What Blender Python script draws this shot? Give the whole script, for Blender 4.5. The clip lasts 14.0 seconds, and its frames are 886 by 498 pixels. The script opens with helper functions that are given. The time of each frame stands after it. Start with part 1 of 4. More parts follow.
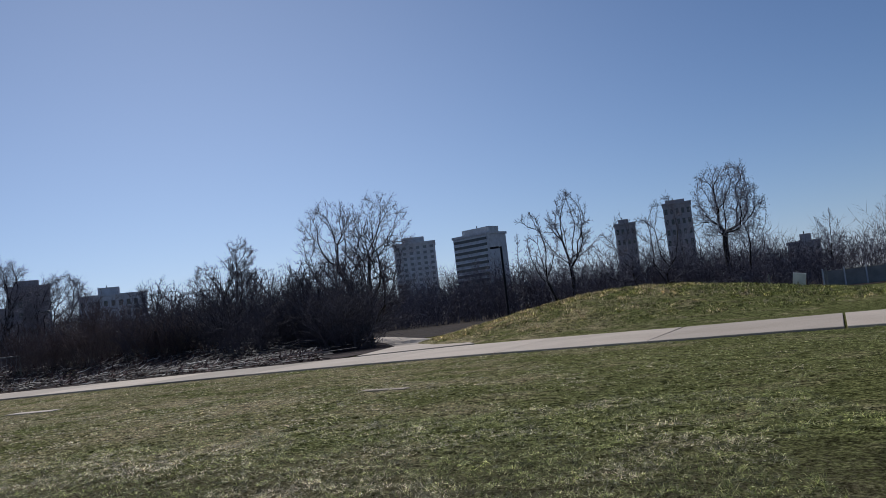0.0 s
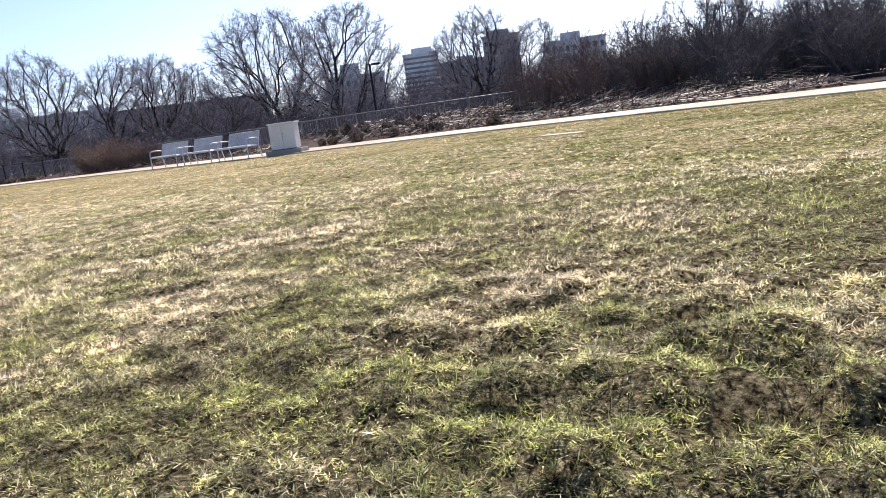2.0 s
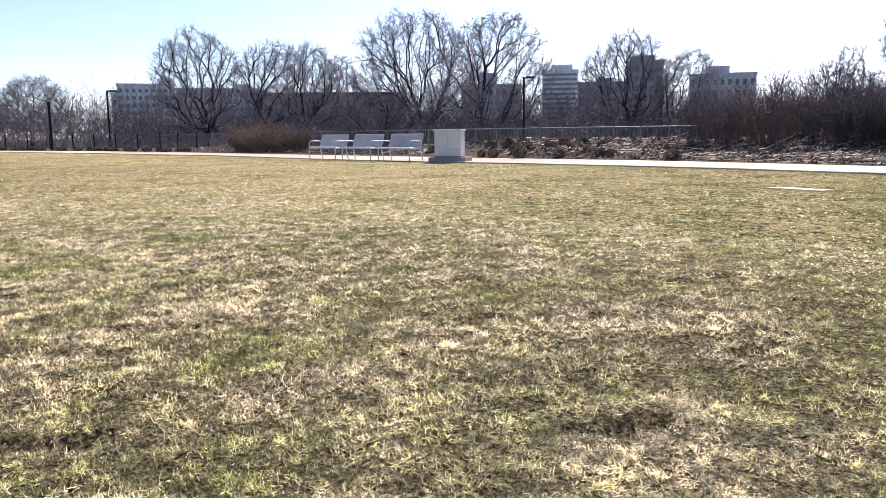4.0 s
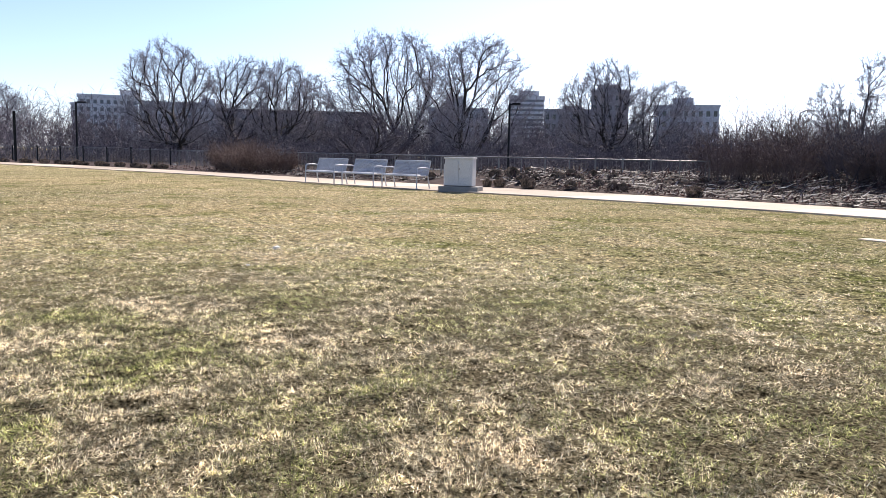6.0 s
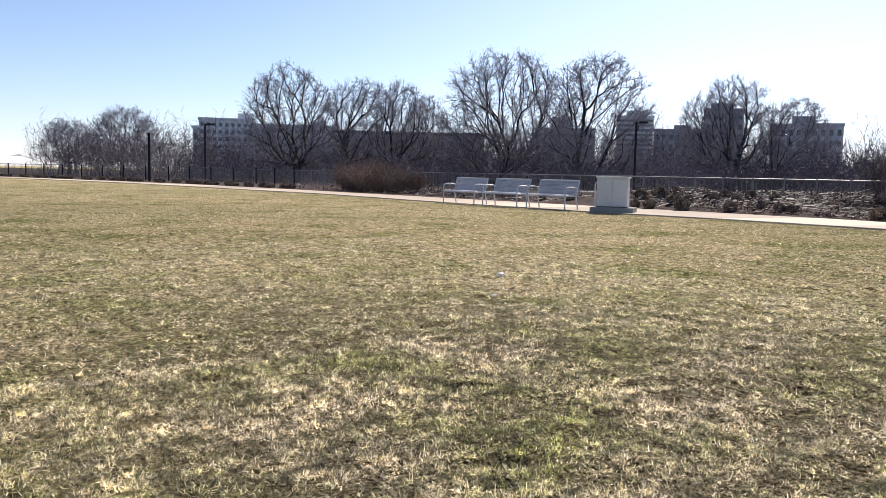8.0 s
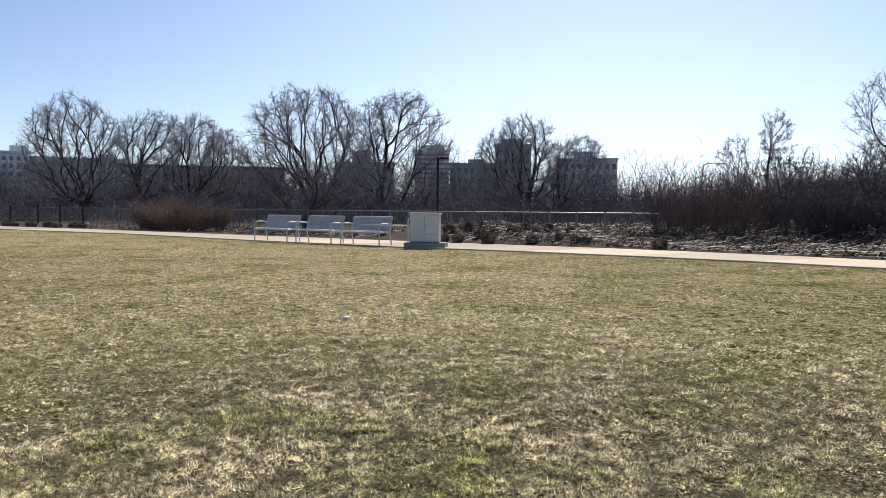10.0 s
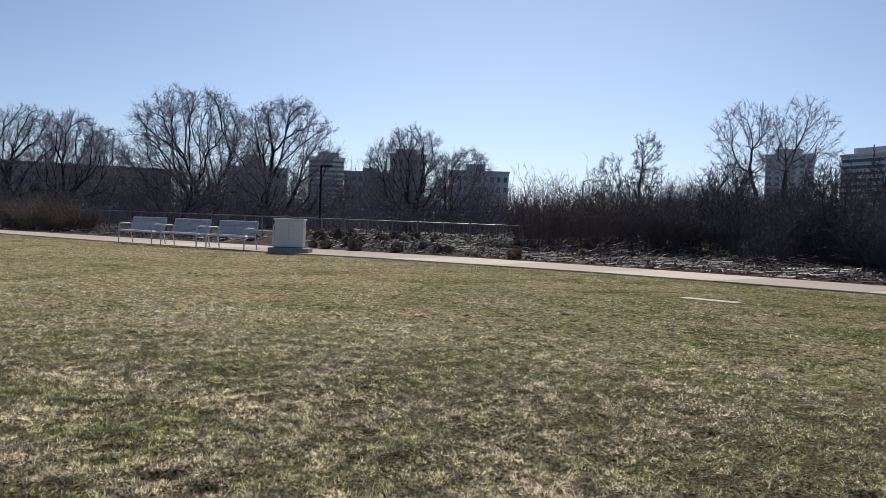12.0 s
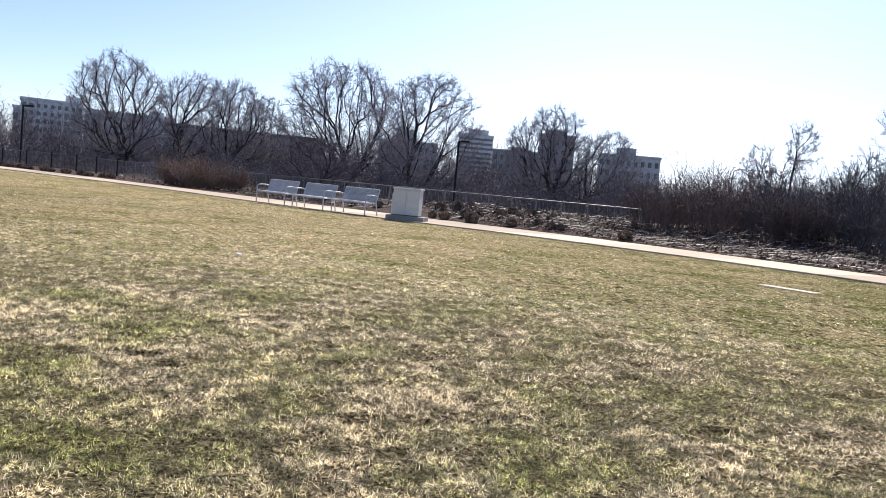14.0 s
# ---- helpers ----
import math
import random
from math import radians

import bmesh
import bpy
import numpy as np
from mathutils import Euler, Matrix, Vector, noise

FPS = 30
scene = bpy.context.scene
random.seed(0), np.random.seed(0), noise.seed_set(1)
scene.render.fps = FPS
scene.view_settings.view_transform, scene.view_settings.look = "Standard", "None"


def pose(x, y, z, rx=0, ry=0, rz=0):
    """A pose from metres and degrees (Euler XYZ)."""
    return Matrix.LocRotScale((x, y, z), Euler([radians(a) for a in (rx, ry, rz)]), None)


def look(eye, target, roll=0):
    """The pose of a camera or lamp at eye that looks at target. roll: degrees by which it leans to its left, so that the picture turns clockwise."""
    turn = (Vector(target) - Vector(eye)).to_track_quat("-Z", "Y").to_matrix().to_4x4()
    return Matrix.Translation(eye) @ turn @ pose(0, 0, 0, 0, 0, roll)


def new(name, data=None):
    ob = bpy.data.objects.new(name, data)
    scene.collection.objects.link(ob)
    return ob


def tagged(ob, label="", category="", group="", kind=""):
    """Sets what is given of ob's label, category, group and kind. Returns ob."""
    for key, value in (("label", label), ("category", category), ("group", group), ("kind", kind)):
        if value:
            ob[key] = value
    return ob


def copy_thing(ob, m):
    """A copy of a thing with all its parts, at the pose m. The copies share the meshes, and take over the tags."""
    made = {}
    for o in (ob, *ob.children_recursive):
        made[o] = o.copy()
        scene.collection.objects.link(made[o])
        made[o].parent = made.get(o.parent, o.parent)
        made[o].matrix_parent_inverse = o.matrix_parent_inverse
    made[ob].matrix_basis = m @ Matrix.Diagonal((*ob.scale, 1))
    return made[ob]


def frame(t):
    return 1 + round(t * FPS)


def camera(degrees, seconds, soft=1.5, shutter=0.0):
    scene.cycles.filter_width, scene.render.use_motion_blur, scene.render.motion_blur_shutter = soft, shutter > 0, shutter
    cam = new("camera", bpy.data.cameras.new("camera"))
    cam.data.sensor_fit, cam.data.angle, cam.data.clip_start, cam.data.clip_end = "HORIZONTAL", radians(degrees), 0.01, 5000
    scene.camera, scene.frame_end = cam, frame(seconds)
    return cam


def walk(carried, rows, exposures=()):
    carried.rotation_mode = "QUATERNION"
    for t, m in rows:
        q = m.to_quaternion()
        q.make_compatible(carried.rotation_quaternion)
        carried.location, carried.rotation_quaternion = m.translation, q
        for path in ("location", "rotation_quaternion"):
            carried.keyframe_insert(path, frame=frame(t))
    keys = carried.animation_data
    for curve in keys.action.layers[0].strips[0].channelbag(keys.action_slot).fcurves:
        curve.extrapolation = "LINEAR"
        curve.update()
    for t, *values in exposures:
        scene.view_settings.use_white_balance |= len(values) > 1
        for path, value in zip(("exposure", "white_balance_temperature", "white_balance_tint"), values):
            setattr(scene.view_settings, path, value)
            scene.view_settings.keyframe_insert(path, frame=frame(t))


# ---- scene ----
cam = camera(57.8, 14.0, soft=0.75)
PATH = [
    (0, (8.551, 1.48, 0.872), (7.706, 3.286, 1.032), -6.5),
    (0.5, (8.24, 1.531, 0.734), (7.09, 3.167, 0.709), -7.6),
    (1, (7.937, 1.541, 0.634), (6.526, 2.941, 0.41), -8.8),
    (1.5, (7.497, 1.568, 0.622), (5.904, 2.738, 0.311), -9.0),
    (2, (7.052, 1.403, 0.632), (5.374, 2.44, 0.302), -7.8),
    (2.5, (6.69, 1.237, 0.705), (4.96, 2.181, 0.367), -5.7),
    (3, (6.107, 1.234, 0.673), (4.33, 2.094, 0.351), -3.0),
    (3.5, (5.692, 1.044, 0.748), (3.888, 1.854, 0.447), -1.3),
    (3.7, (5.535, 0.944, 0.815), (3.727, 1.746, 0.522), -0.9),
    (6, (3.441, -0.054, 1.088), (1.671, 0.848, 0.857), 1.2),
    (6.5, (3.173, -0.079, 0.974), (1.417, 0.857, 0.77), 1.0),
    (7, (2.876, -0.417, 0.971), (1.071, 0.419, 0.76), 1.0),
    (7.2, (2.465, -0.49, 0.948), (0.605, 0.213, 0.729), 1.1),
    (9.3, (1.675, -1.456, 1.112), (-0.198, -0.771, 0.963), 1.7),
    (9.5, (1.667, -1.413, 1.098), (-0.148, -0.584, 0.965), 1.3),
    (10, (1.899, -1.38, 1.124), (0.241, -0.265, 1.028), 0.5),
    (10.5, (2.229, -1.296, 1.133), (0.724, 0.021, 1.076), 0.5),
    (11, (2.604, -1.255, 1.129), (1.188, 0.157, 1.095), 0.8),
    (11.5, (2.908, -1.223, 1.153), (1.477, 0.174, 1.114), 1.4),
    (12, (3.154, -1.079, 1.117), (1.653, 0.241, 1.05), 2.1),
    (12.5, (3.361, -1.036, 1.117), (1.798, 0.208, 1.016), 2.8),
    (13, (3.685, -0.96, 1.038), (2.074, 0.218, 0.914), 3.5),
    (13.5, (4.026, -0.804, 1.024), (2.364, 0.3, 0.876), 4.3),
    (14, (4.37, -0.607, 1.031), (2.661, 0.422, 0.89), 5.4),
]
EXPOSURES = [(0.0, -0.75, 6000, 10), (0.5, -0.5, 6250, 10), (1.0, 0.25, 6650, 10), (1.5, 0.77, 6850, 16), (3.5, 0.86, 6970, 16), (6.0, 0.76, 6830, 15),
             (9.5, 0.32, 7000, 12), (10.0, 0.24, 7000, 10), (10.5, -0.04, 6850, 10), (11.0, -0.28, 6600, 10), (12.0, -0.24, 6550, 10),
             (12.5, -0.04, 6500, 10), (13.0, 0.18, 6720, 11), (14.0, 0.57, 6830, 14)]
walk(cam, [(t, look(eye, target, roll)) for t, eye, target, roll in PATH], EXPOSURES)

# ---- sky and sun ----
SUN_AZ, SUN_EL = radians(134.0), radians(43.0)
world = bpy.data.worlds.new("sky")
scene.world = world
world.use_nodes = True
wn = world.node_tree.nodes
sky = wn.new("ShaderNodeTexSky")
sky.sky_type, sky.sun_disc = "NISHITA", False
sky.sun_elevation, sky.sun_rotation = SUN_EL, math.pi / 2 - SUN_AZ
sky.altitude, sky.air_density, sky.dust_density, sky.ozone_density = 0.0, 1.0, 0.1, 4.0
wl = world.node_tree.links
toward = Vector((math.cos(SUN_AZ) * math.cos(SUN_EL), math.sin(SUN_AZ) * math.cos(SUN_EL), math.sin(SUN_EL)))


def sky_math(kind, a, b):
    n = wn.new("ShaderNodeMath")
    n.operation, n.use_clamp = kind, kind == "MAXIMUM"
    for slot, value in ((0, a), (1, b)):
        if isinstance(value, float):
            n.inputs[slot].default_value = value
        else:
            wl.new(value, n.inputs[slot])
    return n.outputs[0]


def sky_add(base, colour, amount):
    n = wn.new("ShaderNodeMix")
    n.data_type, n.blend_type = "RGBA", "ADD"
    wl.new(amount, n.inputs[0])
    wl.new(base, n.inputs[6])
    n.inputs[7].default_value = (*colour, 1)
    n.clamp_factor = False
    return n.outputs[2]


# pale spring haze low over the horizon, brightest under the sun
way = wn.new("ShaderNodeTexCoord").outputs["Generated"]
split = wn.new("ShaderNodeSeparateXYZ")
wl.new(way, split.inputs[0])
height = sky_math("MAXIMUM", split.outputs[2], 0.0)
veil = sky_math("POWER", 2.718, sky_math("MULTIPLY", height, -2.7))
haze = sky_math("POWER", 2.718, sky_math("MULTIPLY", height, -9.0))
dot = wn.new("ShaderNodeVectorMath")
dot.operation = "DOT_PRODUCT"
wl.new(way, dot.inputs[0])
dot.inputs[1].default_value = toward
low_sun = wn.new("ShaderNodeVectorMath")
low_sun.operation = "DOT_PRODUCT"
wl.new(way, low_sun.inputs[0])
low_sun.inputs[1].default_value = (math.cos(SUN_AZ) * math.cos(radians(9.0)), math.sin(SUN_AZ) * math.cos(radians(9.0)), math.sin(radians(9.0)))
glare = sky_math("POWER", sky_math("MAXIMUM", low_sun.outputs["Value"], 0.0), 8.0)
toward_sun = sky_math("MULTIPLY", veil, sky_math("POWER", sky_math("MAXIMUM", dot.outputs["Value"], 0.0), 2.5))
colour = sky_add(sky_add(sky_add(sky.outputs[0], (0.35, 0.7, 2.6), veil), (1.9, 2.4, 2.9), haze), (3.4, 3.4, 3.4), glare)
colour = sky_add(colour, (1.3, 1.9, 4.0), toward_sun)
wl.new(colour, wn["Background"].inputs[0])
wn["Background"].inputs[1].default_value = 0.072
sun = new("sun", bpy.data.lights.new("sun", "SUN"))
sun.data.energy, sun.data.angle, sun.data.color = 5.0, radians(0.55), (1.0, 0.94, 0.85)
sun.matrix_world = look(toward * 50, (0, 0, 0))


# ---- materials ----
def shader(name, rough=0.8, metal=0.0):
    m = bpy.data.materials.new(name)
    m.use_nodes = True
    b = m.node_tree.nodes["Principled BSDF"]
    b.inputs["Roughness"].default_value, b.inputs["Metallic"].default_value = rough, metal
    return m, m.node_tree, b


def node(tree, kind, **sets):
    n = tree.nodes.new(kind)
    for key, value in sets.items():
        n.inputs[key.replace("_", " ")].default_value = value
    return n


def ramp(tree, fac, stops):
    r = tree.nodes.new("ShaderNodeValToRGB")
    while len(r.color_ramp.elements) < len(stops):
        r.color_ramp.elements.new(0.5)
    for e, (p, c) in zip(r.color_ramp.elements, stops):
        e.position, e.color = p, (*c, 1)
    tree.links.new(fac, r.inputs[0])
    return r.outputs[0]


def position_noise(tree, scale, detail=4.0, rough=0.55):
    g = tree.nodes.new("ShaderNodeNewGeometry")
    n = node(tree, "ShaderNodeTexNoise", Scale=scale, Detail=detail, Roughness=rough)
    tree.links.new(g.outputs["Position"], n.inputs["Vector"])
    return n.outputs[0]


def greener(tree, value):
    """The turf turns greener towards the mound, where the soil is deeper."""
    g = tree.nodes.new("ShaderNodeNewGeometry")
    s = tree.nodes.new("ShaderNodeSeparateXYZ")
    tree.links.new(g.outputs["Position"], s.inputs[0])
    r = node(tree, "ShaderNodeMapRange", From_Min=-14.0, From_Max=9.0, To_Min=-0.075, To_Max=0.06)
    tree.links.new(s.outputs[0], r.inputs[0])
    q = node(tree, "ShaderNodeMapRange", From_Min=5.0, From_Max=25.0, To_Min=0.0, To_Max=0.03)
    tree.links.new(s.outputs[1], q.inputs[0])
    c = tree.nodes.new("ShaderNodeMath")
    c.operation = "ADD"
    tree.links.new(r.outputs[0], c.inputs[0])
    tree.links.new(q.outputs[0], c.inputs[1])
    p = node(tree, "ShaderNodeMapRange", From_Min=3.5, From_Max=7.0, To_Min=0.0, To_Max=0.085)
    tree.links.new(s.outputs[0], p.inputs[0])
    r = tree.nodes.new("ShaderNodeMath")
    r.operation = "ADD"
    tree.links.new(c.outputs[0], r.inputs[0])
    tree.links.new(p.outputs[0], r.inputs[1])
    a = tree.nodes.new("ShaderNodeMath")
    a.operation = "ADD"
    tree.links.new(value, a.inputs[0])
    tree.links.new(r.outputs[0], a.inputs[1])
    return a.outputs[0]


def mixed(tree, fac, a, b, kind="MIX"):
    m = tree.nodes.new("ShaderNodeMix")
    m.data_type, m.blend_type = "RGBA", kind
    for source, slot in ((fac, 0), (a, 6), (b, 7)):
        if isinstance(source, (int, float)):
            m.inputs[slot].default_value = source
        elif isinstance(source, tuple):
            m.inputs[slot].default_value = (*source, 1)
        else:
            tree.links.new(source, m.inputs[slot])
    return m.outputs[2]


def bump(tree, b, height, strength, distance):
    n = node(tree, "ShaderNodeBump", Strength=strength, Distance=distance)
    tree.links.new(height, n.inputs["Height"])
    tree.links.new(n.outputs[0], b.inputs["Normal"])


def surface(name, dark, light, coarse, fine, rough=0.8, metal=0.0, relief=0.01, random_by="", sheen=0.5):
    """A plain surface that varies at a coarse and a fine scale, and from piece to piece."""
    m, t, b = shader(name, rough, metal)
    b.inputs["Specular IOR Level"].default_value = sheen
    big = ramp(t, position_noise(t, coarse), ((0.3, dark), (0.7, light)))
    small = ramp(t, position_noise(t, fine, 6.0, 0.7), ((0.3, (0.72, 0.72, 0.72)), (0.7, (1.15, 1.15, 1.15))))
    col = mixed(t, 1.0, big, small, "MULTIPLY")
    if random_by:
        info = t.nodes.new("ShaderNodeObjectInfo" if random_by == "object" else "ShaderNodeNewGeometry")
        out = info.outputs["Random" if random_by == "object" else "Random Per Island"]
        col = mixed(t, 1.0, col, ramp(t, out, ((0.0, (0.7, 0.7, 0.7)), (1.0, (1.2, 1.2, 1.2)))), "MULTIPLY")
    t.links.new(col, b.inputs["Base Color"])
    if relief:
        bump(t, b, position_noise(t, fine * 1.3, 5.0, 0.7), 0.6, relief)
    return m


def blades(name, stops, green, patch=1.1, see_through=0.48, rough=0.55):
    """Grass: each blade takes its own straw tone, and patches of ground run to green."""
    m, t, b = shader(name, rough)
    b.inputs["Specular IOR Level"].default_value = 0.35
    isle = t.nodes.new("ShaderNodeNewGeometry").outputs["Random Per Island"]
    straw = ramp(t, isle, stops)
    grassy = ramp(t, isle, green)
    share = t.nodes.new("ShaderNodeMath")
    share.operation = "SUBTRACT"
    t.links.new(greener(t, position_noise(t, patch, 5.0, 0.6)), share.inputs[0])
    wobble = node(t, "ShaderNodeTexWhiteNoise")
    wobble.noise_dimensions = "1D"
    t.links.new(isle, wobble.inputs["W"])
    scaled = t.nodes.new("ShaderNodeMath")
    scaled.operation = "MULTIPLY"
    scaled.inputs[1].default_value = 0.24
    t.links.new(wobble.outputs[0], scaled.inputs[0])
    t.links.new(scaled.outputs[0], share.inputs[1])
    mask = ramp(t, share.outputs[0], ((0.36, (0, 0, 0)), (0.455, (1, 1, 1))))
    col = mixed(t, mask, straw, grassy)
    # noise darkens and lightens the blades, painting shaded gaps and sunlit tufts
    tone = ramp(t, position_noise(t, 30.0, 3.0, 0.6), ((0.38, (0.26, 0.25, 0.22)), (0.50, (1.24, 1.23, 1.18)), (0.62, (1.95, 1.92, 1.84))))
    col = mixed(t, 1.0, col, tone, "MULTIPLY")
    tuft_shade = ramp(t, position_noise(t, 6.5, 4.0, 0.62), ((0.38, (0.30, 0.31, 0.27)), (0.47, (0.98, 0.98, 0.95)), (0.60, (1.50, 1.48, 1.43))))
    col = mixed(t, 1.0, col, tuft_shade, "MULTIPLY")
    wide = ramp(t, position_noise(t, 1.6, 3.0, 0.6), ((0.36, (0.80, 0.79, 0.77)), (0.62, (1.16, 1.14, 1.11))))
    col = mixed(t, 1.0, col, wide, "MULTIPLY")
    t.links.new(col, b.inputs["Base Color"])
    glow = t.nodes.new("ShaderNodeBsdfTranslucent")
    t.links.new(col, glow.inputs[0])
    both = t.nodes.new("ShaderNodeMixShader")
    both.inputs[0].default_value = see_through
    t.links.new(b.outputs[0], both.inputs[1])
    t.links.new(glow.outputs[0], both.inputs[2])
    t.links.new(both.outputs[0], t.nodes["Material Output"].inputs[0])
    return m


def lawn_material():
    """Dormant lawn as seen from afar: straw and green in patches, thatch and soil between the blades, with the shade of
    the tufts put into the colour.
    """
    m, t, b = shader("lawn", 1.0)
    b.inputs["Specular IOR Level"].default_value = 0.0
    fine = position_noise(t, 60.0, 6.0, 0.75)
    clump = position_noise(t, 7.0, 5.0, 0.65)
    straw = ramp(t, fine, ((0.34, (0.16, 0.125, 0.07)), (0.5, (0.51, 0.44, 0.29)), (0.64, (0.80, 0.72, 0.54))))
    green = ramp(t, fine, ((0.34, (0.062, 0.070, 0.028)), (0.5, (0.225, 0.245, 0.10)), (0.66, (0.48, 0.49, 0.28))))
    patch = ramp(t, greener(t, position_noise(t, 0.8, 5.0, 0.6)), ((0.40, (0, 0, 0)), (0.62, (1, 1, 1))))
    col = mixed(t, patch, straw, green)
    # clump and speck contrast paints the light and shade of the turf's relief
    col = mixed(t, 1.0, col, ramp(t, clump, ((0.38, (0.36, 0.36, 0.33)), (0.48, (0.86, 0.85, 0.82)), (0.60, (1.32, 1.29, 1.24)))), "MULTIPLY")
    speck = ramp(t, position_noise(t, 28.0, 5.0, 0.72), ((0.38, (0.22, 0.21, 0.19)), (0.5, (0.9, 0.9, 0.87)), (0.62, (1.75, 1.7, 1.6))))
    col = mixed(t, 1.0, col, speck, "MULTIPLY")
    far = ramp(t, position_noise(t, 0.09, 3.0, 0.5), ((0.35, (0.88, 0.91, 0.86)), (0.65, (1.2, 1.16, 1.11))))
    col = mixed(t, 1.0, col, far, "MULTIPLY")
    # under thick blades, soil and old thatch painted darker for the shade between them
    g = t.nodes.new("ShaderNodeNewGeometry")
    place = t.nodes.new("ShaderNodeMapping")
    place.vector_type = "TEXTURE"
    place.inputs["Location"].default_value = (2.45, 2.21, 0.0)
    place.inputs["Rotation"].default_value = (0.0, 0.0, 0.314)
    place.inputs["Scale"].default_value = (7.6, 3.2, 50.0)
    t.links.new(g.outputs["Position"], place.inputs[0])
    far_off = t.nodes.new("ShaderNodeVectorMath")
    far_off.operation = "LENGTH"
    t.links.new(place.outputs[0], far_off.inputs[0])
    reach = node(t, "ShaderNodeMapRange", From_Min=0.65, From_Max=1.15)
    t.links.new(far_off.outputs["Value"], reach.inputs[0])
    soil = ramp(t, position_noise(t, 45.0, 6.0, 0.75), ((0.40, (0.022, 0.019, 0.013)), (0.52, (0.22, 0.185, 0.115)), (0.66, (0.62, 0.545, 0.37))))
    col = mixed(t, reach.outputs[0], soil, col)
    t.links.new(col, b.inputs["Base Color"])
    bump(t, b, position_noise(t, 13.0, 7.0, 0.8), 1.0, 0.16)
    return m




def by_piece(name, stops, rough):
    """Loose small stuff, each piece of its own tone."""
    m, t, b = shader(name, rough)
    isle = t.nodes.new("ShaderNodeNewGeometry").outputs["Random Per Island"]
    grain = ramp(t, position_noise(t, 40.0), ((0.3, (0.7, 0.7, 0.7)), (0.7, (1.2, 1.2, 1.2))))
    t.links.new(mixed(t, 1.0, ramp(t, isle, stops), grain, "MULTIPLY"), b.inputs["Base Color"])
    return m


LAWN = lawn_material()
STRAW = ((0.0, (0.19, 0.14, 0.095)), (0.25, (0.48, 0.405, 0.30)), (0.55, (0.74, 0.67, 0.535)), (1.0, (0.87, 0.825, 0.71)))
GREEN = ((0.0, (0.06, 0.075, 0.025)), (0.4, (0.215, 0.25, 0.082)), (0.75, (0.40, 0.43, 0.18)), (1.0, (0.60, 0.57, 0.35)))
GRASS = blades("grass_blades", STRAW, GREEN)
TAN = surface("tan_concrete", (0.30, 0.24, 0.17), (0.40, 0.33, 0.24), 2.0, 50.0, 0.85, relief=0.002)
CLIPPED = blades("clipped_ornamental_grass", ((0.0, (0.08, 0.064, 0.06)), (0.6, (0.19, 0.152, 0.14)), (1.0, (0.36, 0.30, 0.26))),
                 ((0.0, (0.075, 0.06, 0.052)), (1.0, (0.25, 0.205, 0.165))), see_through=0.15)
CONCRETE = surface("pale_concrete", (0.45, 0.365, 0.285), (0.55, 0.455, 0.365), 0.7, 45.0, 0.85, relief=0.002, random_by="object")
KERB = surface("grey_concrete", (0.20, 0.20, 0.20), (0.30, 0.30, 0.29), 2.0, 60.0, 0.9, relief=0.003)
WOODFLOOR = surface("woodland_leaf_litter", (0.022, 0.016, 0.013), (0.06, 0.043, 0.034), 0.25, 6.0, 0.95, relief=0.05, sheen=0.1)
MULCH = surface("bark_mulch", (0.03, 0.021, 0.021), (0.10, 0.072, 0.069), 1.1, 28.0, 0.95, relief=0.03, sheen=0.1)
STICKS = by_piece("dead_stalks", ((0.0, (0.02, 0.015, 0.013)), (0.6, (0.065, 0.048, 0.047)), (0.84, (0.25, 0.20, 0.19)), (1.0, (0.82, 0.76, 0.70))), 0.6)
LITTER = by_piece("leaf_litter", ((0.0, (0.02, 0.011, 0.01)), (0.5, (0.085, 0.042, 0.038)), (0.85, (0.19, 0.105, 0.09)), (1.0, (0.45, 0.35, 0.31))), 0.85)
ASPHALT = surface("pale_concrete_drive", (0.24, 0.24, 0.245), (0.34, 0.34, 0.345), 0.3, 40.0, 0.95, relief=0.004, sheen=0.1)
BARK = surface("grey_brown_bark", (0.022, 0.018, 0.016), (0.055, 0.045, 0.04), 3.0, 22.0, 0.9, relief=0.02)
# pale twigs with distance haze mixed into the base colour
PALE_HAZE_TWIG = surface("pale_hazed_twigs", (0.28, 0.265, 0.295), (0.46, 0.44, 0.475), 0.05, 6.0, 0.8, relief=0, random_by="island", sheen=0.3)
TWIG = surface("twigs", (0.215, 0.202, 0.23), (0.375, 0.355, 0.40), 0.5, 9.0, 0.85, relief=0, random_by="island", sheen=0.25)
BRUSH = surface("brush_stems", (0.048, 0.045, 0.056), (0.175, 0.158, 0.188), 0.35, 9.0, 0.8, relief=0, random_by="island", sheen=0.15)
# lighter and bluer than the near brush: a haze veil put into the colour
BELT = surface("far_brush_stems", (0.075, 0.068, 0.084), (0.188, 0.168, 0.202), 0.12, 5.0, 0.85, relief=0, random_by="island", sheen=0.2)
DUSKY = surface("dusky_stems", (0.10, 0.076, 0.076), (0.25, 0.195, 0.19), 0.6, 12.0, 0.8, relief=0, random_by="island", sheen=0.2)
RUSSET = surface("russet_stems", (0.125, 0.086, 0.074), (0.28, 0.20, 0.17), 0.6, 12.0, 0.75, relief=0, random_by="island", sheen=0.25)
STEEL = surface("silver_painted_steel", (0.46, 0.49, 0.55), (0.58, 0.61, 0.67), 3.0, 60.0, 0.6, 0.45, relief=0)
CABINET = surface("pale_grey_enamel", (0.56, 0.57, 0.58), (0.65, 0.66, 0.67), 1.5, 35.0, 0.5, relief=0.001)
SEAM = surface("dark_gap", (0.05, 0.05, 0.05), (0.09, 0.09, 0.09), 4.0, 40.0, 0.8, relief=0)
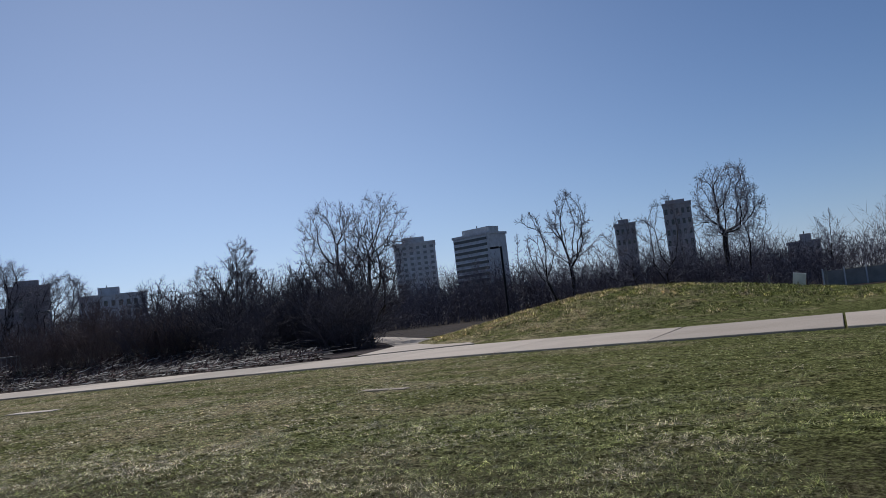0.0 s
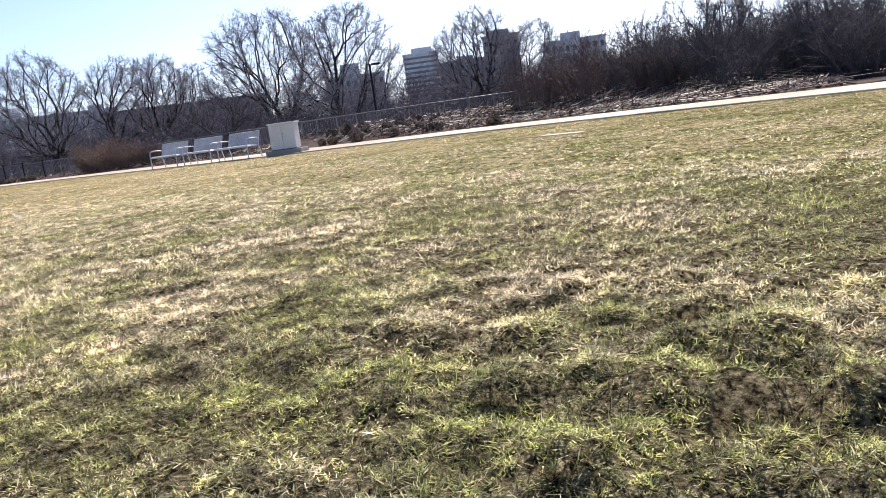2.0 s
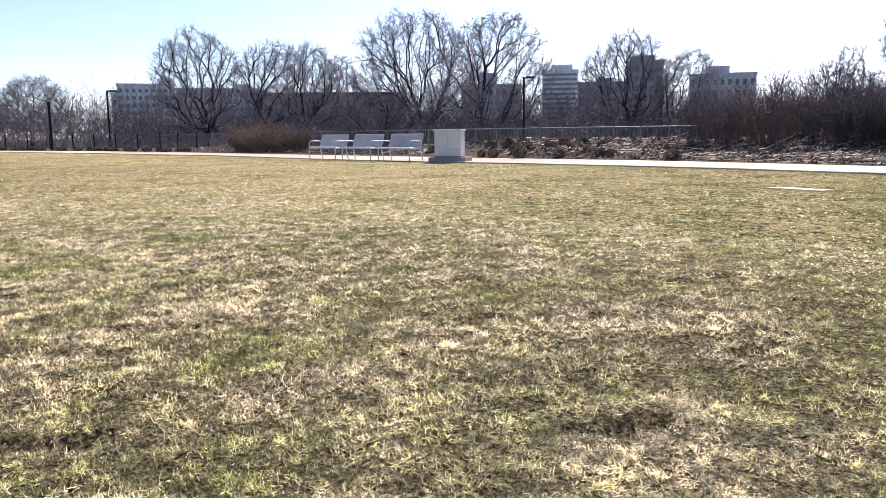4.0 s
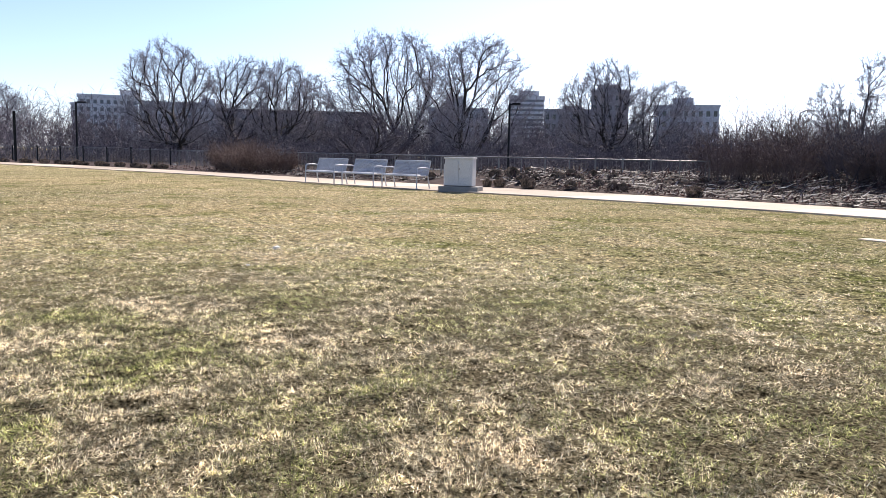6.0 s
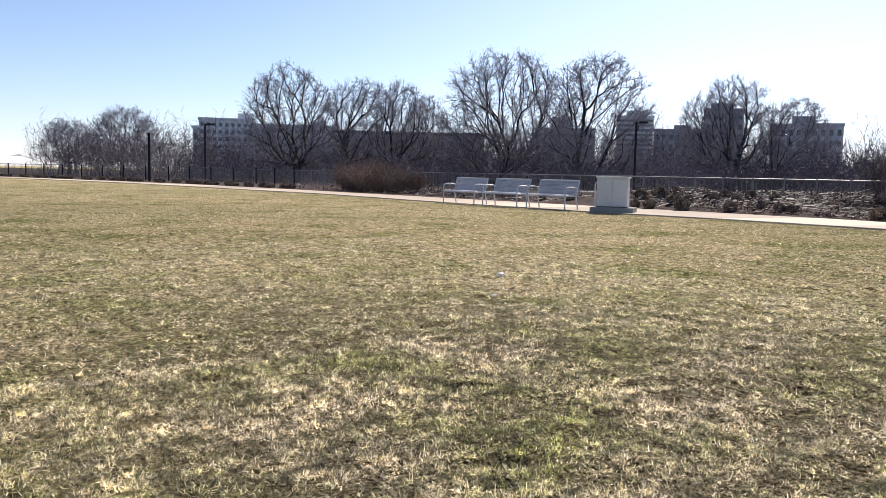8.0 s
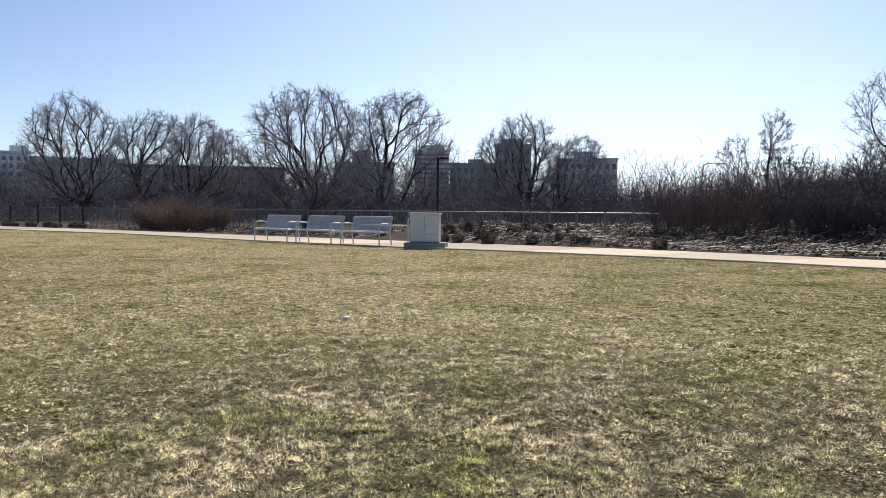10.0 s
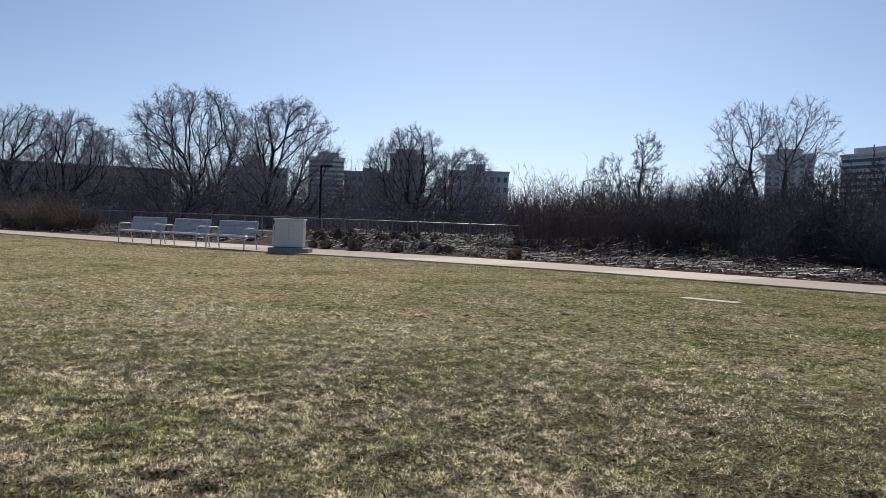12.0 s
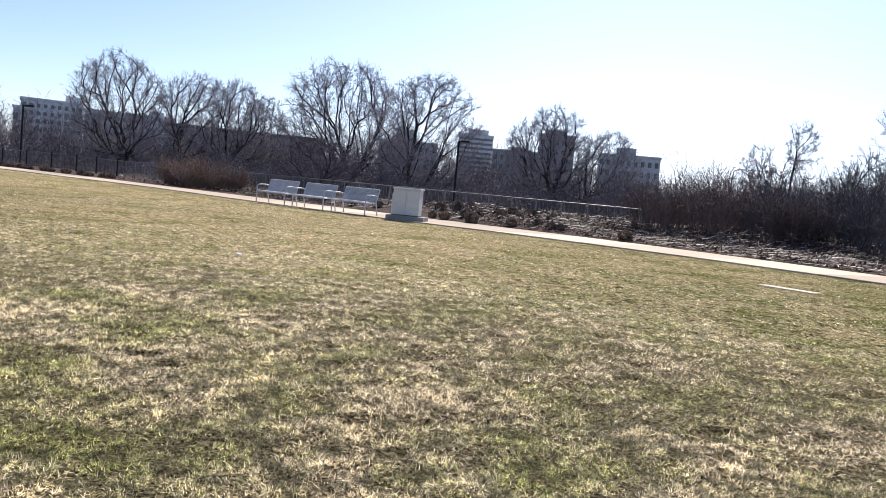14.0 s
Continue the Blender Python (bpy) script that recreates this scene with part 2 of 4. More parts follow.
BLACK = surface("black_paint", (0.010, 0.010, 0.012), (0.022, 0.022, 0.025), 2.0, 40.0, 0.6, relief=0, sheen=0.2)
RAIL = surface("galvanised_rail", (0.16, 0.165, 0.175), (0.27, 0.275, 0.285), 2.0, 50.0, 0.45, 0.6, relief=0)
# facades lightened and blued, so that their base colour carries the distance haze
WALL_CONCRETE = surface("hazed_concrete", (0.54, 0.56, 0.60), (0.63, 0.65, 0.69), 0.08, 1.2, 0.85, relief=0)
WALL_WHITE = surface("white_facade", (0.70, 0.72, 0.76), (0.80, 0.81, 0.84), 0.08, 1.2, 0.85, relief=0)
WALL_GREY = surface("hazed_grey_facade", (0.51, 0.53, 0.58), (0.61, 0.63, 0.67), 0.08, 1.2, 0.85, relief=0)
WALL_HAZED_BROWN = surface("hazed_brown_brick", (0.31, 0.30, 0.33), (0.40, 0.385, 0.41), 0.08, 2.0, 0.9, relief=0)
ROOF = surface("dark_roof", (0.022, 0.02, 0.021), (0.05, 0.045, 0.045), 0.1, 1.5, 0.9, relief=0)
GLASS = surface("window_glass", (0.02, 0.026, 0.034), (0.05, 0.06, 0.07), 0.2, 3.0, 0.12, relief=0)
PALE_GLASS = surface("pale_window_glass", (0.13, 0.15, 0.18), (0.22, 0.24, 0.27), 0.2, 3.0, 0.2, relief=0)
PAPER = surface("white_litter", (0.7, 0.7, 0.68), (0.8, 0.8, 0.78), 8.0, 90.0, 0.7, relief=0.002)


# ---- mesh helpers ----
def mesh_of(name, verts, faces, mat, smooth=False):
    """A mesh from arrays of corners and of equal-sided faces."""
    v, f = np.asarray(verts, "f4").reshape(-1, 3), np.asarray(faces, "i4")
    me = bpy.data.meshes.new(name)
    me.vertices.add(len(v))
    me.vertices.foreach_set("co", v.ravel())
    me.loops.add(f.size)
    me.loops.foreach_set("vertex_index", f.ravel())
    me.polygons.add(len(f))
    me.polygons.foreach_set("loop_start", np.arange(0, f.size, f.shape[1], dtype="i4"))
    me.polygons.foreach_set("use_smooth", np.full(len(f), smooth))
    me.update(calc_edges=True)
    me.materials.append(mat)
    return me


def merged(pieces):
    """Joins (verts, faces) pairs; where their face sizes differ, all become triangles."""
    vs, fs, base = [], [], 0
    pieces = [(v, np.asarray(f)) for v, f in pieces]
    if len({f.shape[1] for _, f in pieces}) > 1:
        pieces = [(v, np.concatenate([f[:, :3], f[:, [0, 2, 3]]]) if f.shape[1] == 4 else f) for v, f in pieces]
    for v, f in pieces:
        v = np.asarray(v).reshape(-1, 3)
        vs.append(v)
        fs.append(np.asarray(f) + base)
        base += len(v)
    return np.concatenate(vs), np.concatenate(fs)


def part(name, me, parent, label="", m=None):
    ob = new(name, me)
    ob.parent = parent
    if m is not None:
        ob.matrix_basis = m
    return tagged(ob, label)


def thing(name, m, label, category, group="", kind=""):
    ob = new(name)
    ob.matrix_basis = m
    ob.empty_display_size = 0.2
    return tagged(ob, label, category, group, kind)


def box(size, at=(0, 0, 0), bevel=0.0, mat=None, name="box", turn=None):
    """A box standing on its base at 'at', its edges bevelled."""
    bm = bmesh.new()
    bmesh.ops.create_cube(bm, size=1.0)
    bmesh.ops.scale(bm, vec=size, verts=bm.verts)
    if bevel:
        bmesh.ops.bevel(bm, geom=bm.edges[:], offset=bevel, segments=2, affect="EDGES", profile=0.6)
    if turn is not None:
        bmesh.ops.transform(bm, matrix=turn, verts=bm.verts)
    bmesh.ops.translate(bm, vec=(at[0], at[1], at[2] + size[2] / 2), verts=bm.verts)
    me = bpy.data.meshes.new(name)
    bm.to_mesh(me)
    bm.free()
    me.materials.append(mat)
    return me


def tubes(lines, radii, sides):
    """Tubes round n polylines: lines (n, k, 3), radii (n, k). Gives corners and four-sided faces."""
    n, k, _ = lines.shape
    tan = np.gradient(lines, axis=1)
    tan /= np.linalg.norm(tan, axis=2, keepdims=True) + 1e-9
    ref = np.where(np.abs(tan[:, :1, 2:3]) > 0.8, np.array([[[1.0, 0.0, 0.0]]]), np.array([[[0.0, 0.0, 1.0]]]))
    a = np.cross(tan, np.broadcast_to(ref, tan.shape))
    a /= np.linalg.norm(a, axis=2, keepdims=True) + 1e-9
    b = np.cross(tan, a)
    ang = np.arange(sides) * 2 * np.pi / sides
    v = (lines[:, :, None] + radii[:, :, None, None] * (a[:, :, None] * np.cos(ang)[None, None, :, None]
                                                       + b[:, :, None] * np.sin(ang)[None, None, :, None]))
    i = (np.arange(n)[:, None, None] * k + np.arange(k - 1)[None, :, None]) * sides
    j = np.arange(sides)[None, None]
    j2 = (j + 1) % sides
    f = np.stack([i + j, i + j2, i + sides + j2, i + sides + j], axis=-1).reshape(-1, 4)
    return v.reshape(-1, 3), f


def cones(lines, radii):
    """Three-sided points, for the last twigs: lines (n, 2, 3), radii (n,)."""
    n = len(lines)
    v, _ = tubes(lines, np.stack([radii, radii * 0], 1), 3)
    v = v.reshape(n, 6, 3)[:, :4]
    i = np.arange(n)[:, None] * 4
    return v.reshape(-1, 3), np.concatenate([i + np.array([[0, 1, 3]]), i + np.array([[1, 2, 3]]), i + np.array([[2, 0, 3]])])


def needles(lines, radii):
    """The finest twigs: slim points, each turned its own way."""
    n = len(lines)
    v, _ = tubes(lines, np.stack([radii, radii * 0], 1), 3)
    v = v.reshape(n, 6, 3)
    k = np.arange(n)
    v = np.stack([v[k, k % 3], v[k, (k + 1) % 3], v[:, 3]], 1)
    return v.reshape(-1, 3), k[:, None] * 3 + np.array([[0, 1, 2]])


def tube(points, radius, sides=8):
    p = np.array(points, float)[None]
    v, f = tubes(p, np.full(p.shape[:2], radius), sides)
    k = p.shape[1]
    return v, f


def unit(v):
    return v / (np.linalg.norm(v, axis=-1, keepdims=True) + 1e-9)


# ---- lie of the land ----
NEAR = ((-95, -30), (-75, -15.5), (-56, -3.2), (-44, 2.0), (-37, 5.0), (-33.5, 6.5), (-28, 7.9), (-25, 8.75), (-20.8, 10.2), (-18.4, 10.95),
        (-16.8, 11.75), (-14.5, 13.0), (-12.5, 13.6), (-10, 14.5), (-7, 15.1), (-5, 15.5), (-2.3, 15.85), (0.8, 15.85), (3.1, 15.6),
        (5.3, 15.2), (7.2, 14.8), (9.2, 14.5), (14, 13.3), (30, 8.0))
FAR = ((-95, -27), (-75, -12.4), (-63, -4.6), (-54.8, 0.5), (-43.5, 5.6), (-36, 8.3), (-28, 11.2), (-21, 13.9), (-18.5, 14.9), (-15, 16.3),
       (-12.9, 16.9), (-11.4, 17.3), (-7.5, 18.05), (-4, 18.5), (-2.2, 19.2), (0.3, 20.0), (2.4, 19.6), (4.4, 19.0), (6.8, 18.65), (9.3, 18.5),
       (14, 17.4), (30, 12.3))
NEAR, FAR = np.array(NEAR, float), np.array(FAR, float)


FENCE = np.array([(-17.0, 20.5), (-20.5, 17.6), (-24.2, 15.4), (-32.0, 13.0), (-42.0, 11.6), (-52.0, 9.6), (-59.0, 6.2), (-66.0, 0.6), (-73.0, -6.6), (-84.0, -17.0)])


def near_y(x):
    return np.interp(x, NEAR[:, 0], NEAR[:, 1])


def far_y(x):
    return np.interp(x, FAR[:, 0], FAR[:, 1])


def smooth(v):
    v = np.clip(v, 0, 1)
    return v * v * (3 - 2 * v)


def waves(x, y, scale, seed):
    """Cheap smooth unevenness from a few crossing waves."""
    r = np.random.default_rng(seed)
    out = 0
    for _ in range(7):
        a, p, s = r.uniform(0, 6.28), r.uniform(0, 6.28), r.uniform(0.6, 1.7) * scale
        out = out + np.sin((x * np.cos(a) + y * np.sin(a)) * s + p)
    return out / 7


# grass hummocks in the rough corner of the lawn: x, y, radius, height
HUMMOCKS = ((5.90, 2.98, 0.24, 0.085), (6.38, 2.80, 0.22, 0.09), (5.90, 2.58, 0.18, 0.06), (5.65, 2.38, 0.18, 0.06), (5.10, 2.46, 0.17, 0.05),
            (6.38, 3.36, 0.24, 0.06), (6.30, 3.92, 0.26, 0.05), (6.80, 2.74, 0.20, 0.075), (5.45, 2.20, 0.16, 0.05), (4.85, 2.22, 0.16, 0.04),
            (4.35, 2.12, 0.16, 0.035), (7.05, 3.38, 0.24, 0.07), (6.95, 4.2, 0.26, 0.05), (5.45, 3.4, 0.2, 0.035), (4.65, 2.88, 0.18, 0.035),
            (7.55, 4.0, 0.26, 0.07), (6.05, 2.25, 0.16, 0.06), (3.2, 1.4, 0.2, 0.04), (2.2, 0.9, 0.2, 0.04), (1.3, 0.3, 0.2, 0.04),
            (8.0, 3.2, 0.25, 0.07), (7.5, 2.9, 0.2, 0.07), (2.7, 2.2, 0.2, 0.03), (0.2, 1.4, 0.2, 0.03), (-0.9, 0.6, 0.18, 0.03))


def land(x, y):
    x, y = np.asarray(x, float), np.asarray(y, float)
    z = 0.012 * waves(x, y, 1.3, 3) + 0.010 * waves(x, y, 6.0, 4) + 0.012 * np.maximum(waves(x, y, 14.0, 6) + waves(x, y, 23.0, 7), -0.2)
    z = z * (1 - smooth((np.hypot(x - 2, y) - 11) / 8))
    # small pits where the turf has died
    pit = smooth((waves(x, y, 9.0, 51) + waves(x, y, 15.0, 52) - 0.62) / 0.25)
    z = z - 0.035 * pit * (1 - smooth((np.hypot(x - 2, y) - 9) / 6))
    for hx, hy, r, h in HUMMOCKS:
        z = z + 0.72 * h * np.exp(-((x - hx) ** 2 + (y - hy) ** 2) / (r * r * 0.5)) * (1 + 0.5 * waves(x, y, 18.0, 9))
    corner = np.exp(-(((x - 6.2) / 2.2) ** 2 + ((y - 2.7) / 1.3) ** 2))
    z = z + corner * (0.062 * np.maximum(waves(x, y, 10.0, 12) + waves(x, y, 14.0, 14) - 0.12, 0) + 0.055 * np.maximum(waves(x, y, 24.0, 13), -0.2))
    # grassy mound beyond the fork of the path
    dx, dy = x - 2.4, y - 28.0
    d = np.sqrt((dx / np.where(dx < 0, 7.6, 10.5)) ** 2 + (dy / np.where(dy < 0, 9.0, 11.0)) ** 2)
    z = z + 1.04 * (1 - smooth(d)) * (1 + 0.04 * waves(x, y, 1.1, 5))
    # bank of cuttings under the thicket
    e = np.sqrt(((x + 13.5) / 7.5) ** 2 + ((y - 25.0) / 6.5) ** 2)
    z = z + 0.85 * (1 - smooth(e))
    # the planting bed climbs from the path to the fence
    low, high = far_y(x), np.interp(x, FENCE[::-1, 0], FENCE[::-1, 1])
    f = (y - low) / np.maximum(high - low, 0.5)
    ends = smooth((x + 26.5) / 3.0) * smooth((-15.5 - x) / 2.5)
    z = z + ends * 0.5 * np.clip(f, 0, 1) * (1 - smooth((f - 1.05) / 0.9))
    return z


def spaced(lo, hi, step, reach, growth):
    inner = list(np.arange(lo, hi + step / 2, step))
    low, high, s = [lo], [inner[-1]], step
    while high[-1] < reach:
        s *= growth
        high.append(high[-1] + s)
        low.append(low[-1] - s)
    return np.array(low[:0:-1] + inner + high[1:])


gx, gy = spaced(-3.0, 8.5, 0.07, 3500, 1.12), spaced(-2.0, 5.5, 0.07, 3500, 1.12)
mx, my = np.meshgrid(gx, gy)
gi = (np.arange(len(gy) - 1)[:, None] * len(gx) + np.arange(len(gx) - 1)[None]).reshape(-1)
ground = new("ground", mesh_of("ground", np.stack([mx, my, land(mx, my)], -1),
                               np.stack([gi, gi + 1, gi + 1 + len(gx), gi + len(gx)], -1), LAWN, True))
tagged(ground, "dormant straw and green lawn with rough hummocks", "lawn", kind="structure")


def strip(xs, lo, hi, lift, rows=2):
    """A sheet over the land between two lines of y over x."""
    v = np.linspace(0, 1, rows)[:, None]
    X = np.broadcast_to(xs[None], (rows, len(xs)))
    Y = lo[None] * (1 - v) + hi[None] * v
    i = (np.arange(rows - 1)[:, None] * len(xs) + np.arange(len(xs) - 1)[None]).reshape(-1)
    return np.stack([X, Y, land(X, Y) + lift], -1).reshape(-1, 3), np.stack([i, i + 1, i + 1 + len(xs), i + len(xs)], -1)


def slab_mesh(corners, thick=0.10, lift=0.035):
    """A concrete slab over four corners, its upper edges eased."""
    c = np.array(corners, float)
    mid = c.mean(0)
    inner = mid + (c - mid) * (1 - 0.012 / np.linalg.norm(c - mid, axis=1, keepdims=True))
    v = [(*p, lift - thick) for p in c] + [(*p, lift - 0.008) for p in c] + [(*p, lift) for p in inner]
    f = [(i, (i + 1) % 4, 4 + (i + 1) % 4, 4 + i) for i in range(4)]
    f += [(4 + i, 4 + (i + 1) % 4, 8 + (i + 1) % 4, 8 + i) for i in range(4)] + [(8, 9, 10, 11)]
    return mesh_of("slab", v, f, CONCRETE)


pavement = tagged(new("pavement"), "pale concrete footpath curving past the lawn, cut into slabs", "path", kind="structure")
joints = [8.72 - 102.0]
while joints[-1] < 30:
    joints.append(joints[-1] + (3.0 if joints[-1] > -50 else 5.0))
for a, b in zip(joints, joints[1:]):
    if b - a < 0.4:
        continue
    g1, g2 = (0.022 if abs(a - 8.72) < 0.01 else 0.006), (0.022 if abs(b - 8.72) < 0.01 else 0.006)
    k = (near_y(b) - near_y(a)) / (b - a)
    s = 0.05 if a < 8.9 and b > 8 else 0.0
    n1, n2 = near_y(a + g1), near_y(b - g2)
    h1, h2 = far_y(a + g1 + s), far_y(b - g2 + s)
    part("slab", slab_mesh([(a + g1, n1), (b - g2, n2), (b - g2 + s, h2), (a + g1 + s, h1)]), pavement)
for q in ([(-2.4, 19.0), (0.5, 19.9), (-1.35, 23.1), (-3.45, 22.9)], [(-3.47, 22.95), (-1.37, 23.15), (-4.5, 27.3), (-6.2, 27.1)],
          [(-6.23, 27.15), (-4.53, 27.35), (-11.5, 36.5), (-13.2, 36.3)]):
    part("slab", slab_mesh(q, lift=0.06), pavement, "pale concrete slab of the side path")

bed_x = np.arange(-86, -2.9, 0.35)
width = np.interp(bed_x, (-86, -52, -40, -24, -20, -12, -6, -3), (9.0, 16.0, 15.0, 12.0, 12.0, 16.0, 12.0, 2.0))
v, f = strip(bed_x, far_y(bed_x) + 0.02, far_y(bed_x) + width, 0.035, 60)
bed = tagged(new("planting_bed", mesh_of("planting_bed", v, f, MULCH, True)), "planting bed of dark bark mulch beside the path", "bed", kind="structure")

wood_az = np.radians(np.arange(60, 214, 2.0))
wood_d = np.concatenate([[0.0], np.geomspace(3, 320, 30)])
wa, wd = np.meshgrid(wood_az, wood_d)
start = np.interp(np.degrees(wa), (60, 95, 100, 110, 118, 130, 150, 170, 190, 214), (46, 44, 36, 27, 25, 30.5, 38, 62, 74, 90))
wx, wy = 2 + np.cos(wa) * (start + wd), -1 + np.sin(wa) * (start + wd)
wi = (np.arange(len(wood_d) - 1)[:, None] * len(wood_az) + np.arange(len(wood_az) - 1)[None]).reshape(-1)
floor_me = mesh_of("woodland_floor", np.stack([wx, wy, land(wx, wy) + 0.018], -1), np.stack([wi, wi + len(wood_az), wi + len(wood_az) + 1, wi + 1], -1), WOODFLOOR, True)
tagged(new("woodland_floor", floor_me), "brown leaf litter on the woodland floor", "woodland floor", kind="structure")

lot_x = np.arange(-75, -18, 2.0)
v, f = strip(lot_x, np.interp(lot_x, (-75, -45, -18), (24.0, 27.0, 37.0)), np.interp(lot_x, (-75, -45, -18), (27.0, 31.0, 42.0)), 0.03, 4)
tagged(new("road", mesh_of("road", v, f, ASPHALT, True)), "pale grey concrete drive behind the fence", "road", kind="structure")


# ---- woody plants ----
def grow(r, P, D, L, R, levels, crown=None, least=0.006, tip=1.5):
    """Branches level by level. P, D, L, R: start, direction, length and radius of the stems. Gives (verts, faces) for each level.
    level: (joints, sides, wander, rise, children, angle lo, angle hi, length ratio, radius ratio, first place)
    crown: (centre, radii) of the outline that branches grow up to."""
    made = []
    for step, (k, sides, wander, rise, kids, lo, hi, lr, rr, first) in enumerate(levels):
        n = len(P)
        if crown is not None:
            c, e = crown
            p, d = (P - c) / e, D / e
            qa, qb, qc = (d * d).sum(1), (p * d).sum(1), (p * p).sum(1) - 1
            reach = np.where(qc < 0, (-qb + np.sqrt(np.maximum(qb * qb - qa * qc, 0))) / qa, 0.0) * (r.uniform(0.74, 0.94, n) if step == 0 else r.uniform(0.84, 1.06, n))
            L = reach if step == 0 else np.minimum(L, np.maximum(reach, 0.12 * L))
        pts, d = [P], D.copy()
        for _ in range(k):
            d = unit(d + r.normal(0, wander, (n, 3)) + np.array([0, 0, rise]))
            pts.append(pts[-1] + d * (L / k)[:, None])
        pts = np.stack(pts, 1)
        rad = R[:, None] * np.linspace(1.0, 0.42 if step > 1 else 0.18, k + 1)[None]
        if not kids:
            made.append(needles(pts[:, [0, -1]], R * tip))
            break
        made.append(needles(pts[:, [0, -1]], R * tip) if k == 1 and step > 1 else tubes(pts, rad, sides))
        s = np.clip(first + (1 - first) * (np.arange(kids)[None] + r.uniform(0, 1, (n, kids))) / kids, 0, 0.999) * k
        i = np.floor(s).astype(int)
        w = (s - i)[..., None]
        rows = np.arange(n)[:, None]
        start = pts[rows, i] * (1 - w) + pts[rows, i + 1] * w
        along = unit(pts[rows, i + 1] - pts[rows, i])
        side = r.normal(0, 1, (n, kids, 3))
        side = unit(side - along * (side * along).sum(-1, keepdims=True))
        ang = np.radians(r.uniform(lo, hi, (n, kids)))[..., None]
        P = start.reshape(-1, 3)
        D = unit(along * np.cos(ang) + side * np.sin(ang)).reshape(-1, 3)
        L = (L[:, None] * lr * r.uniform(0.65, 1.25, (n, kids)) * (1.15 - 0.45 * s / k)).reshape(-1)
        R = np.maximum((R[:, None] * rr * (1 - 0.5 * s / k) * r.uniform(0.8, 1.15, (n, kids))).reshape(-1), least)
    return made


def crown_points(r, n, height, low, width, shift, flat):
    """Places inside a domed crown, most of them towards its skin."""
    out = []
    lumps = r.uniform(0, 6.28, 6)
    while len(out) < n:
        h, a = r.uniform(0, 1), r.uniform(0, 6.28)
        side = math.sqrt(max(0.0, 1 - ((h - flat) / ((1 - flat) if h > flat else flat * 1.08)) ** 2))
        lump = 0.95 + 0.06 * math.sin(3 * a + lumps[0] + 4 * h) + 0.05 * math.sin(5 * a + lumps[1] - 7 * h) + 0.05 * math.sin(9 * h + lumps[2] + 2 * a)
        if r.uniform(0, 1) > side ** 0.7:
            continue
        d = width / 2 * side * lump * r.uniform(0.02, 1) ** 0.34
        out.append((shift[0] + math.cos(a) * d, shift[1] + math.sin(a) * d, low + (height - low) * h * (0.98 + 0.03 * math.sin(2 * a + lumps[3]))))
    return np.array(out)


def branching(points, start, bias=0.7, stretch=0.8):
    """Joins places to a growing tree, each by the shortest run from the root: gives nodes and the parent of each."""
    P = np.vstack([start, points])
    n, k = len(P), len(start)
    parent = np.full(n, -1)
    parent[1:k] = np.arange(k - 1)
    S = P * np.array([1, 1, stretch])
    run = np.zeros(n)
    run[1:k] = np.cumsum(np.linalg.norm(np.diff(S[:k], axis=0), axis=1))
    best, via, free = np.full(n, 1e9), np.zeros(n, int), np.ones(n, bool)
    free[:k] = False

    def offer(i):
        d = np.linalg.norm(S - S[i], axis=1)
        cost = d + bias * (run[i] + d) + np.where(P[:, 2] < P[i, 2], 0.5 * (P[i, 2] - P[:, 2]), 0)
        won = free & (cost < best)
        best[won], via[won] = cost[won], i

    offer(k - 1)
    order = list(range(k))
    for _ in range(n - k):
        i = int(np.argmin(np.where(free, best, 1e9)))
        free[i], parent[i] = False, via[i]
        run[i] = run[via[i]] + np.linalg.norm(S[i] - S[via[i]])
        order.append(i)
        offer(i)
    return P, parent, order


